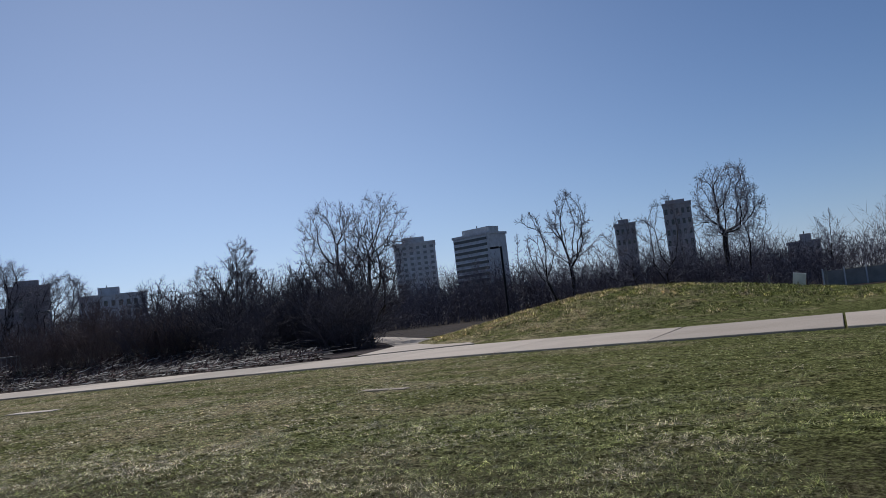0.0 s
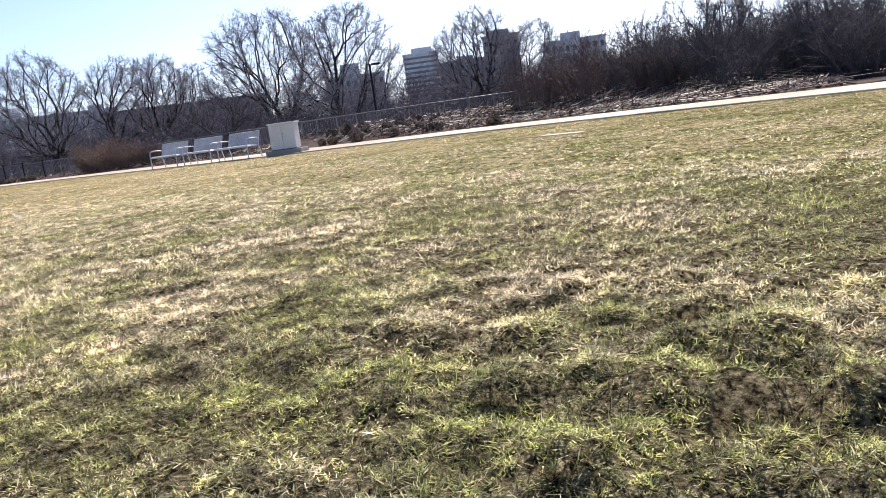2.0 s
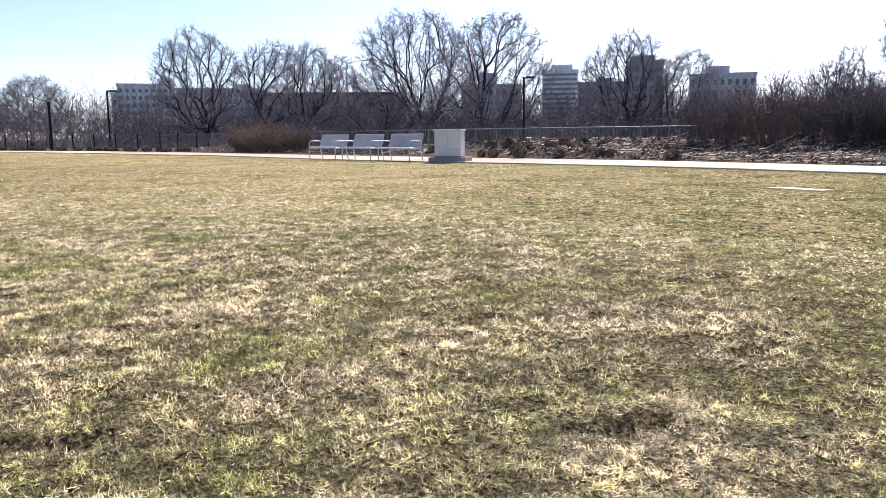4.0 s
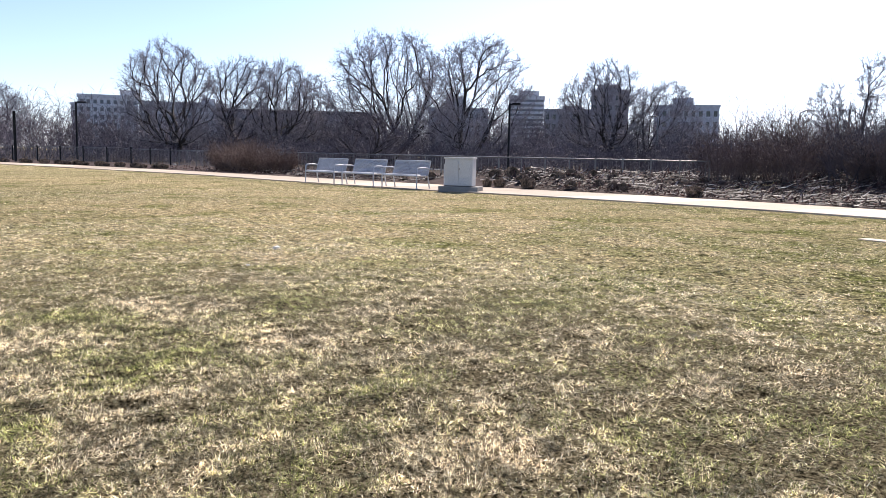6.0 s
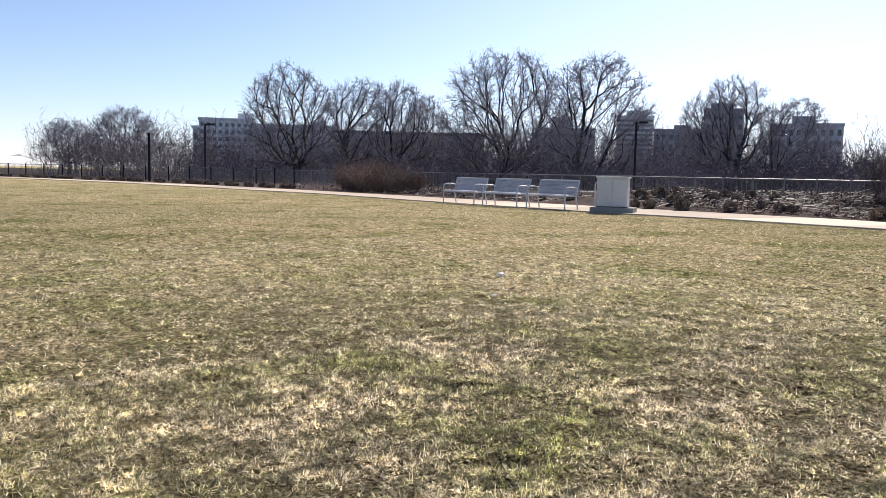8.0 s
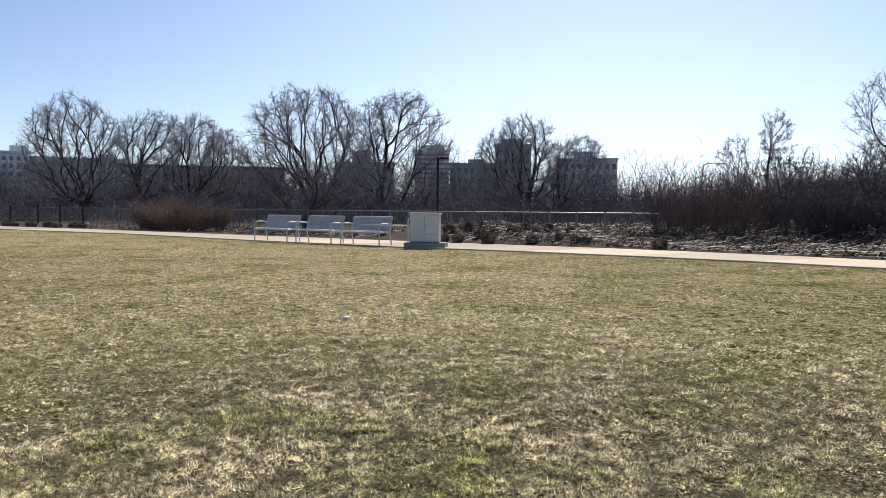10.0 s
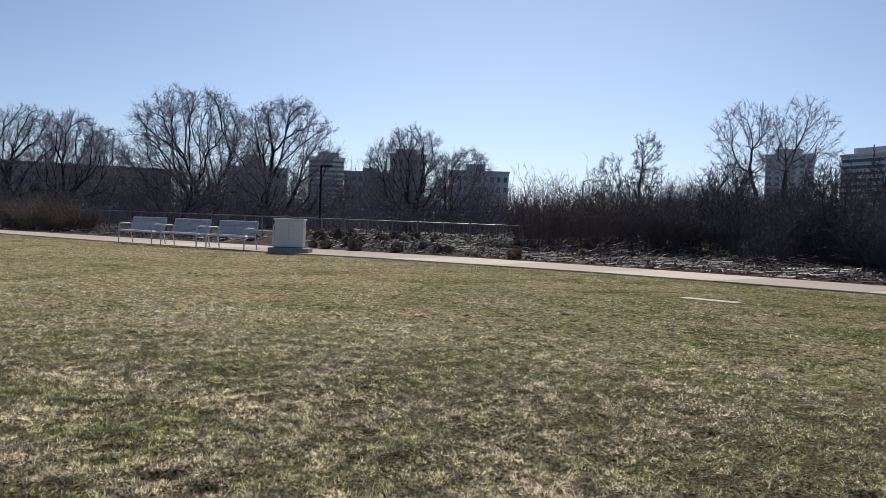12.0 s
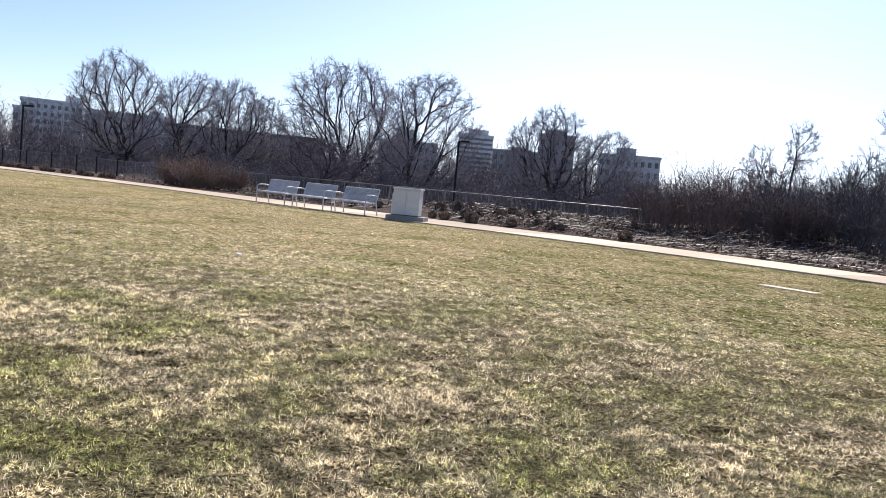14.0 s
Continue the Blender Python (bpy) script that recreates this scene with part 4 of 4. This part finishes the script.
# ---- fence ----
fence = thing("fence", pose(0, 0, 0), "dark metal railing with a pipe top rail along the bed", "fence")
post_me = mesh_of("post", *merged([tube([(0, 0, -0.1), (0, 0, 1.09)], 0.024, 8), tube([(0, 0, 1.08), (0, 0, 1.12)], 0.036, 8)]), RAIL)
pier_me = box((0.09, 0.09, 1.28), (0, 0, -0.05), 0.015, BLACK, "post")
bar_me = mesh_of("bar", *tube([(0, 0, 0.1), (0, 0, 1.04)], 0.007, 4), RAIL)
total = leg[-1]
s, n = 0.0, 0
while s < total:
    x, y = along_fence(s)
    z = 0.0 if s < 12 else float(land(x, y))
    if s < 40:
        part("post", post_me, fence, m=pose(x, y, z))
        s += 0.98
    else:
        part("post", pier_me, fence, "stout black post", m=pose(x, y, z, 0, 0, 35))
        s += 2.4
bars = []
for s in np.arange(0.12, total, 0.16):
    x, y = along_fence(s)
    if s < 48:
        part("bar", bar_me, fence, m=pose(x, y, 0.0 if s < 12 else float(land(x, y))))
    else:
        bars.append(tube([(x, y, 0.1), (x, y, 1.15)], 0.011, 4))
tagged(part("picketing", mesh_of("picketing", *merged(bars), RAIL), fence, "thin grey bars"), kind="stuff")
ss = np.arange(0, total, 0.98)
top_line = [(*along_fence(s), (0.0 if s < 12 else float(land(*along_fence(s)))) + (1.075 if s < 46 else 1.15)) for s in ss]
part("top_rail", mesh_of("top_rail", *tube(top_line, 0.024, 8), RAIL, True), fence, "galvanised pipe rail")
part("bottom_rail", mesh_of("bottom_rail", *tube([(a, b, c - 0.96) for a, b, c in top_line], 0.014, 6), RAIL, True), fence)


# ---- benches ----
def bench(m):
    b = thing("bench", m, "silver metal park bench with mesh seat and curved backrest", "bench", "benches beside the path")
    w = 1.52
    prof = [(-0.30, 0.40), (-0.26, 0.435), (-0.05, 0.425), (0.12, 0.415), (0.19, 0.45), (0.24, 0.56), (0.29, 0.72), (0.335, 0.86)]

    def sheet(points, name, label):
        """Flat strips with gaps between them, on two cross bearers."""
        pieces = []
        p = np.array(points)
        seg = np.concatenate([[0], np.cumsum(np.linalg.norm(np.diff(p, axis=0), axis=1))])
        holes = np.linspace(-w / 2, w / 2, 38)
        for xx in holes:
            pieces.append(tube([(xx, q[0], q[1]) for q in p], 0.013, 4))
        for s in np.linspace(0.0, seg[-1], max(4, int(seg[-1] / 0.035))):
            yy, zz = np.interp(s, seg, p[:, 0]), np.interp(s, seg, p[:, 1])
            pieces.append(tube([(-w / 2, yy, zz + 0.004), (w / 2, yy, zz + 0.004)], 0.007, 4))
        return part(name, mesh_of(name, *merged(pieces), STEEL), b, label)
    sheet(prof[:5], "seat", "perforated metal seat")
    sheet(prof[4:], "backrest", "perforated metal backrest")
    part("top_rail", mesh_of("top_rail", *tube([(-w / 2 - 0.02, 0.338, 0.865), (w / 2 + 0.02, 0.338, 0.865)], 0.02), STEEL, True), b)
    part("front_rail", mesh_of("front_rail", *tube([(-w / 2 - 0.02, -0.30, 0.395), (w / 2 + 0.02, -0.30, 0.395)], 0.02), STEEL, True), b)
    for sx in (-1, 1):
        x = sx * (w / 2 + 0.02)
        part("leg", mesh_of("leg", *tube([(x, -0.30, 0.0), (x, -0.305, 0.35), (x, -0.30, 0.58), (x, -0.25, 0.645), (x, -0.1, 0.66), (x, 0.12, 0.655), (x, 0.265, 0.63)], 0.02), STEEL, True), b, "front leg bent back into an armrest")
        part("leg", mesh_of("leg", *tube([(x, 0.30, 0.0), (x, 0.235, 0.25), (x, 0.20, 0.42), (x, 0.245, 0.56), (x, 0.295, 0.72), (x, 0.34, 0.87)], 0.02), STEEL, True), b, "back leg rising into the backrest")
        part("foot", box((0.06, 0.06, 0.012), (x, -0.30, 0.0), 0.003, STEEL, "foot"), b)
        part("foot", box((0.06, 0.06, 0.012), (x, 0.30, 0.0), 0.003, STEEL, "foot"), b)
        part("side_rail", mesh_of("side_rail", *tube([(x, -0.30, 0.40), (x, 0.20, 0.40)], 0.016), STEEL, True), b)
    return b


ROW, TURN = Vector((-23.98, 9.2, 0.036)), 21.2
first = bench(pose(*ROW, 0, 0, TURN))
for i in (1, 2):
    step = Matrix.Rotation(radians(TURN), 3, "Z") @ Vector((1.98 * i, 0, 0))
    copy_thing(first, pose(*(ROW + step), 0, 0, TURN))


# ---- utility cabinet ----
pad = new("concrete_pad", box((1.22, 0.85, 0.17), (0, 0, 0), 0.012, KERB, "concrete_pad"))
CAB = pose(-18.28, 11.58, 0.0, 0, 0, 49.6)
pad.matrix_basis = CAB
tagged(pad, "grey concrete pad under the utility cabinet", "pad")
cab = thing("utility_cabinet", CAB @ Matrix.Translation((-0.02, 0.0, 0.17)), "pale grey metal utility cabinet with double doors on a pad", "utility cabinet")
part("body", box((0.86, 0.52, 0.83), (0, 0, 0), 0.008, CABINET, "body"), cab)
part("lid", box((0.92, 0.60, 0.05), (0, 0, 0.83), 0.012, CABINET, "lid"), cab, "overhanging pale grey lid")
part("plinth", box((0.88, 0.54, 0.03), (0, 0, -0.005), 0.004, SEAM, "plinth"), cab, "dark gap under the body")
for sx, hgt, z in ((-1, 0.76, 0.04), (1, 0.53, 0.27)):
    door = part("door", box((0.405, 0.018, hgt), (sx * 0.21, -0.268, z), 0.004, CABINET, "door"), cab)
    if sx > 0:
        part("handle", box((0.016, 0.016, 0.04), (0.03, -0.28, z + hgt * 0.45), 0.004, SEAM, "handle"), door, "small dark latch")
part("panel", box((0.405, 0.018, 0.20), (0.21, -0.268, 0.04), 0.004, CABINET, "panel"), cab, "lower panel below the shorter door")
hoop = new("pipe_hoop", mesh_of("pipe_hoop", *tube([(0, 0, 0), (0, 0, 0.78), (0.03, 0, 0.84), (0.10, 0, 0.84), (0.13, 0, 0.78), (0.13, 0, 0.0)], 0.018), STEEL, True))
hoop.matrix_basis = pose(-18.95, 11.35, 0.03, 0, 0, 49.6)
tagged(hoop, "thin pale pipe hoop standing beside the cabinet", "pipe")


# ---- lamps ----
def street_lamp(m, height, arm=0.75, label="black street lamp with a flat shoebox head"):
    p = thing("street_lamp", m, label, "street lamp", "street lamps")
    part("pole", mesh_of("pole", *tube([(0, 0, -0.3), (0, 0, height * 0.5), (0, 0, height)], 0.075, 10), BLACK, True), p)
    part("base", box((0.34, 0.34, 0.22), (0, 0, -0.1), 0.03, KERB, "base"), p, "concrete footing")
    part("bracket", mesh_of("bracket", *tube([(0, 0, height - 0.1), (arm * 0.35, 0, height - 0.04)], 0.035, 8), BLACK, True), p)
    part("head", box((arm * 0.8, 0.34, 0.13), (arm * 0.6, 0, height - 0.1), 0.02, BLACK, "head"), p, "flat black lamp head")
    return p


street_lamp(pose(-44.0, 29.0, 0.0, 0, 0, 50), 4.72)
street_lamp(pose(-64.6, 2.95, 0.0, 0, 0, 75), 4.6)
street_lamp(pose(-11.1, 52.8, 0.0, 0, 0, 190), 5.0)
pole = new("dark_post", mesh_of("dark_post", *tube([(0, 0, -0.2), (0, 0, 3.6)], 0.10, 10), BLACK, True))
pole.matrix_basis = pose(-62.0, -1.2, 0)
tagged(pole, "plain dark post by the fence", "post")


def arm_lamp(m, height, reach):
    p = thing("road_lamp", m, "grey road lamp with a long curved arm", "street lamp", "road lamps")
    part("pole", mesh_of("pole", *tube([(0, 0, -0.3), (0, 0, height * 0.85), (0.05 * reach, 0, height * 0.96), (0.3 * reach, 0, height), (reach, 0, height)], 0.07, 8), RAIL, True), p)
    part("head", box((0.7, 0.25, 0.1), (reach, 0, height - 0.08), 0.03, RAIL, "head"), p)


arm_lamp(pose(-58.5, 55.0, 0, 0, 0, 180), 5.4, 0.9)
arm_lamp(pose(-56.0, 72.0, 0, 0, 0, 60), 6.6, 2.2)


# ---- distant buildings ----
def building(label, left, right, top, depth, wall, floors, cols, ribbon=False, pent=None, side_floors=True, base=-1.0, fh=2.9, glass=None, top_mat=None):
    """A flat-roofed block whose front runs from left to right as seen from the park."""
    a, b = Vector((*left, 0)), Vector((*right, 0))
    w = (b - a).length
    ang = math.degrees(math.atan2(b.y - a.y, b.x - a.x))
    t = thing("apartment_building", pose(a.x, a.y, base, 0, 0, ang), label, "building", "distant buildings")
    h = top - base
    part("wall", box((w, depth, h), (w / 2, depth / 2, 0), 0.0, wall, "wall"), t)
    part("roof", box((w + 0.5, depth + 0.5, 0.6), (w / 2, depth / 2, h - 0.05), 0.05, top_mat or wall, "roof"), t, "flat roof with a parapet")
    if pent:
        part("penthouse", box((w * (pent[1] - pent[0]), depth * 0.5, pent[2]), (w * (pent[0] + pent[1]) / 2, depth * 0.4, h + 0.5), 0.05, wall, "penthouse"), t, "plant room on the roof")
        part("mast", mesh_of("mast", *tube([(w * pent[0] + 0.4 * w * (pent[1] - pent[0]), depth * 0.4, h), (w * pent[0] + 0.4 * w * (pent[1] - pent[0]), depth * 0.4, h + pent[2] + 1.2)], 0.12, 5), BLACK), t)
    if ribbon:
        band = box((w * 0.98, 0.5, fh * 0.16), (0, 0, 0), 0.0, WALL_WHITE, "band")
        for k in range(floors):
            if h - fh * (0.42 + k) > 0.5:
                part("band", band, t, "white spandrel band", m=pose(w / 2, 0.1, h - fh * (0.42 + k)))
        me = box((w * 0.96, 0.3, fh * 0.46), (0, 0, 0), 0.0, glass or GLASS, "window")
        cols = 1
    else:
        me = box((w / cols * 0.5, 0.3, fh * 0.5), (0, 0, 0), 0.0, glass or GLASS, "window")
    sm = box((0.3, depth / 5 * 0.5, fh * 0.48), (0, 0, 0), 0.0, glass or GLASS, "window")
    for k in range(floors):
        z = h - fh * 0.9 - fh * k
        if z < 0.5:
            break
        for c in range(cols):
            part("window", me, t, m=pose((c + 0.5) * w / cols, 0.1, z))
        if side_floors:
            for c in range(4):
                part("window", sm, t, m=pose(w - 0.1, (c + 0.7) * depth / 5, z))
                part("window", sm, t, m=pose(0.1, (c + 0.7) * depth / 5, z))
    return t


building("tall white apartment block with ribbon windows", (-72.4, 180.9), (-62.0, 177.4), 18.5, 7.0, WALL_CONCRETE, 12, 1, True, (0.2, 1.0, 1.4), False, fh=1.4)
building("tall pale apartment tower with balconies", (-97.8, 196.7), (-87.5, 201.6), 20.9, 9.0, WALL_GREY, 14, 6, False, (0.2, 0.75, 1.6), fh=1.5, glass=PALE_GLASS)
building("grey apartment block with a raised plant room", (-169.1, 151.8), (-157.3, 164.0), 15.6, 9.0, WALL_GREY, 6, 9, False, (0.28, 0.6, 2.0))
building("dark apartment tower behind the trees", (-195.8, 150.8), (-189.0, 159.4), 21.3, 9.0, WALL_HAZED_BROWN, 8, 5, False, (0.15, 0.75, 1.6))
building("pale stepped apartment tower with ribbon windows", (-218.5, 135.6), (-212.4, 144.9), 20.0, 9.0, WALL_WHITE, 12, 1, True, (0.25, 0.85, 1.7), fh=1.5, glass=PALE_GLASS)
building("low brown block between the towers", (-204.1, 139.4), (-195.8, 150.9), 15.4, 8.0, WALL_HAZED_BROWN, 5, 7, False, (0.4, 0.75, 1.2))
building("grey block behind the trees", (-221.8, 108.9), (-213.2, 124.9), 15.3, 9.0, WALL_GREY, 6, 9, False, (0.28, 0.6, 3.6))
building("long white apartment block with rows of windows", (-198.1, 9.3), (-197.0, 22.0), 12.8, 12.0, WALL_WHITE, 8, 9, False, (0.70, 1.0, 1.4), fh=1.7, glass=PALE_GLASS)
building("white end wing of the apartment block", (-198.6, 7.9), (-198.1, 9.25), 10.8, 10.0, WALL_WHITE, 4, 1)
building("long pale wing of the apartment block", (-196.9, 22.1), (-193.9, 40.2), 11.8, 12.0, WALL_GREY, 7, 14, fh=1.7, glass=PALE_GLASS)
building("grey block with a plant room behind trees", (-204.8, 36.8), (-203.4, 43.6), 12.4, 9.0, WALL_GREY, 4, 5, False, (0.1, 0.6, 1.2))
building("long low dark-roofed building behind the trees", (-145.0, 29.8), (-136.6, 56.8), 8.2, 14.0, WALL_HAZED_BROWN, 2, 16, top_mat=ROOF)
building("dark apartment tower beyond the mound", (-42.7, 225.7), (-37.2, 226.9), 19.8, 8.0, WALL_HAZED_BROWN, 8, 4, False, (0.2, 0.7, 1.2))
building("dark apartment tower beyond the mound", (-29.3, 228.3), (-22.0, 229.4), 23.6, 8.0, WALL_HAZED_BROWN, 9, 5, False, (0.1, 0.8, 0.9))
building("low dark building with a plant room", (1.7, 201.4), (8.6, 201.5), 7.6, 8.0, WALL_HAZED_BROWN, 2, 5, False, (0.4, 0.75, 1.6))

# ---- railing, panel and posts beyond the mound ----
railing = thing("parapet", pose(8.4, 46.5, 0.0, 0, 0, -1), "blue-grey parapet with posts beyond the mound", "parapet")
part("panel", box((9.0, 0.12, 0.82), (4.5, 0, 0.02), 0.01, KERB, "panel"), railing)
for i in range(10):
    part("post", box((0.07, 0.08, 0.95), (i * 0.98 + 0.05, -0.11, 0), 0.008, STEEL, "post"), railing)
board = new("leaning_board", box((0.55, 0.05, 0.75), (0, 0, 0), 0.01, WALL_WHITE, "leaning_board"))
board.matrix_basis = pose(7.4, 41.5, 0.18, 18, 10, 0)
tagged(board, "white board leaning behind the mound", "board")
for i in range(6):
    p = new("fence_stake", box((0.06, 0.06, 1.05), (0, 0, 0), 0.008, KERB, "fence_stake"))
    p.matrix_basis = pose(2.6 + 1.2 * i, 41.4, float(land(2.6 + 1.2 * i, 41.4)) - 0.05)
    tagged(p, "thin grey fence stake behind the mound", "stake", "stakes behind the mound")

# ---- lawn covers and scraps ----
for x, y, w, d, turn, mat, label in ((-3.75, 10.82, 0.95, 0.30, 8, CONCRETE, "pale concrete utility cover set in the lawn"),
                                     (3.35, 10.38, 0.72, 0.16, -8, TAN, "tan utility cover set in the lawn")):
    c = new("utility_cover", box((w, d, 0.04), (0, 0, -0.025), 0.006, mat, "utility_cover"))
    c.matrix_basis = pose(x, y, float(land(x, y)) + 0.0, 0, 0, turn)
    tagged(c, label, "utility cover")
sr = np.random.default_rng(4)
for x, y, s in ((-5.41, 2.35, 0.04), (-4.15, 1.73, 0.02), (-55.9, 8.8, 0.13)):
    bm = bmesh.new()
    bmesh.ops.create_icosphere(bm, subdivisions=2, radius=s)
    for vert in bm.verts:
        vert.co = vert.co * float(sr.uniform(0.7, 1.2))
        vert.co.z *= 0.6
    me = bpy.data.meshes.new("scrap")
    bm.to_mesh(me)
    bm.free()
    me.materials.append(PAPER)
    ob = new("paper_scrap", me)
    ob.matrix_basis = pose(x, y, float(land(x, y)) + s * 0.45)
    tagged(ob, "crumpled white paper scrap lying on the ground", "litter", "paper scraps")


# ---- grass ----
def grass(seed, per_m2, u0, u1, v0, v1, long, wide, upright=0.42, tuft=8, keep=None, bent=True, even=0.0):
    """Tufts of blades that lean out from their hearts, over a stretch of lawn: u runs along the way that the camera goes, v across it."""
    r = np.random.default_rng(seed)
    m = int(per_m2 * (u1 - u0) * (v1 - v0) / tuft)
    u, v = r.uniform(u0, u1, m), r.uniform(v0, v1, m)
    cx, cy = 0.951 * u - 0.309 * v, 0.09 + 0.309 * u + 0.951 * v
    clumps = 0.5 + 0.45 * waves(cx, cy, 8.0, 31) + 0.5 * waves(cx, cy, 20.0, 32) + 0.4 * waves(cx, cy, 44.0, 33)
    ok = (r.uniform(0, 1, m) < np.clip(0.55 + 1.05 * clumps, 0.18 + even, 1) * (1 - 0.8 * smooth((waves(cx, cy, 9.0, 51) + waves(cx, cy, 15.0, 52) - 0.62) / 0.25))) & (cy < near_y(cx) - 0.03)
    if keep is not None:
        ok &= keep(cx, cy)
    cx, cy, clumps = cx[ok], cy[ok], clumps[ok]
    m = len(cx)
    n = m * tuft
    size = np.repeat(r.uniform(0.45, 1.6, m) * (0.65 + 0.6 * np.clip(clumps, 0, 1)), tuft)
    a = r.uniform(0, 6.28, n)
    off = np.abs(r.normal(0, 0.5, n)) * long * size
    x, y = np.repeat(cx, tuft) + np.cos(a) * off, np.repeat(cy, tuft) + np.sin(a) * off
    a = a + r.normal(0, 0.9, n)
    L = long * r.uniform(0.5, 1.25, n) * size
    up = np.clip(np.where(r.uniform(0, 1, n) < 0.28, r.normal(0.12, 0.1, n), r.normal(upright + 0.15, 0.22, n)), 0.02, 0.97)
    flat = np.sqrt(1 - up ** 2)
    d = np.stack([np.cos(a) * flat, np.sin(a) * flat, up], 1)
    e = np.stack([np.cos(a + r.normal(0, 0.5, n)), np.sin(a + r.normal(0, 0.5, n)), np.full(n, -0.2)], 1)
    side = np.stack([-np.sin(a), np.cos(a), r.normal(0, 0.4, n)], 1) * (wide * r.uniform(0.6, 1.4, n) / 2)[:, None]
    root = np.stack([x, y, land(x, y) + r.uniform(-0.003, 0.012, n)], 1)
    mid = root + d * (L * 0.55)[:, None]
    tip = mid + unit(d * 0.7 + e * r.uniform(0.1, 1.0, (n, 1))) * (L * 0.45)[:, None]
    if not bent:
        i = np.arange(n)[:, None] * 3
        return np.stack([root - side, root + side, tip], 1).reshape(-1, 3), i + np.array([[0, 1, 2]])
    i = np.arange(n)[:, None] * 4
    return np.stack([root, mid + side, mid - side, tip], 1).reshape(-1, 3), np.concatenate([i + np.array([[0, 1, 2]]), i + np.array([[2, 1, 3]])])


def worn_strip(x, y):
    """The strip of lawn where the turf is short and thin."""
    u, v = 0.951 * x + 0.309 * (y - 0.09), 0.951 * (y - 0.09) - 0.309 * x
    return (v > -0.7) | (u < 3.2)


turf = merged([grass(96, 8500, 3.6, 8.9, -0.7, 1.5, 0.020, 0.0027, -0.02, bent=False, even=0.6),
               grass(95, 3000, -2.5, 3.6, -1.7, 1.5, 0.021, 0.0032, -0.02, keep=worn_strip, bent=False, even=0.6),
               grass(99, 19500, 3.6, 8.9, -0.7, 1.5, 0.020, 0.0026, 0.55, bent=False),
               grass(100, 3500, 3.6, 8.9, -0.7, 1.5, 0.024, 0.0026, 0.5),
               grass(98, 15500, -2.5, 3.6, -1.7, 1.5, 0.023, 0.0031, 0.68, keep=worn_strip, bent=False),
               grass(101, 1800, -2.5, 3.6, -1.2, 1.5, 0.026, 0.003, 0.5, keep=worn_strip),
               grass(102, 9600, -3.0, 9.6, 1.5, 3.2, 0.027, 0.0034, 0.5, bent=False),
               grass(107, 5600, -5.0, 10.4, 3.2, 5.5, 0.027, 0.0048, 0.4, bent=False),
               grass(103, 1600, -9.0, 15.0, 5.5, 10.0, 0.021, 0.0070, 0.22, bent=False),
               grass(106, 5600, -6.0, -2.5, -2.2, 1.5, 0.025, 0.0044, 0.4, bent=False),
               grass(110, 3500, -9.0, -6.0, -2.2, 3.2, 0.023, 0.0058, 0.32, bent=False),
               grass(108, 5000, -6.0, -3.0, 1.5, 3.2, 0.025, 0.0048, 0.4, bent=False),
               grass(109, 3000, -9.0, -5.0, 3.2, 5.5, 0.023, 0.0060, 0.32, bent=False),
               grass(111, 1300, -4.0, 9.5, -4.0, -1.7, 0.03, 0.008, 0.4, bent=False),
               grass(112, 1300, 3.2, 9.5, -1.7, -0.7, 0.03, 0.008, 0.4, bent=False),
               grass(104, 380, -18.0, 15.0, 10.0, 15.5, 0.022, 0.0095, 0.22, bent=False),
               grass(105, 380, -18.0, -9.0, -3.0, 10.0, 0.022, 0.0095, 0.22, bent=False)])
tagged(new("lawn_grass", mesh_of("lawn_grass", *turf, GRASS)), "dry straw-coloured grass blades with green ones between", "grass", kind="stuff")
mr = np.random.default_rng(17)
cx, cy = mr.uniform(-5.5, 12, 2600), mr.uniform(19.5, 31.0, 2600)
ok = (land(cx, cy) > 0.10) & (cy > far_y(cx) + 0.2)
cx, cy = np.repeat(cx[ok], 14), np.repeat(cy[ok], 14)
big = np.repeat(mr.uniform(0.3, 1.0, ok.sum()) ** 2, 14)
sx, sy = cx + mr.normal(0, 0.07, len(cx)) * (0.5 + big), cy + mr.normal(0, 0.07, len(cx)) * (0.5 + big)
sa, sl = mr.uniform(0, 6.28, len(sx)), mr.uniform(0.035, 0.075, len(sx)) + 0.09 * big * mr.uniform(0.3, 1, len(sx))
root = np.stack([sx, sy, land(sx, sy) - 0.01], 1)
tips = root + np.stack([np.cos(sa) * sl * 0.6, np.sin(sa) * sl * 0.6, sl * 0.8], 1)
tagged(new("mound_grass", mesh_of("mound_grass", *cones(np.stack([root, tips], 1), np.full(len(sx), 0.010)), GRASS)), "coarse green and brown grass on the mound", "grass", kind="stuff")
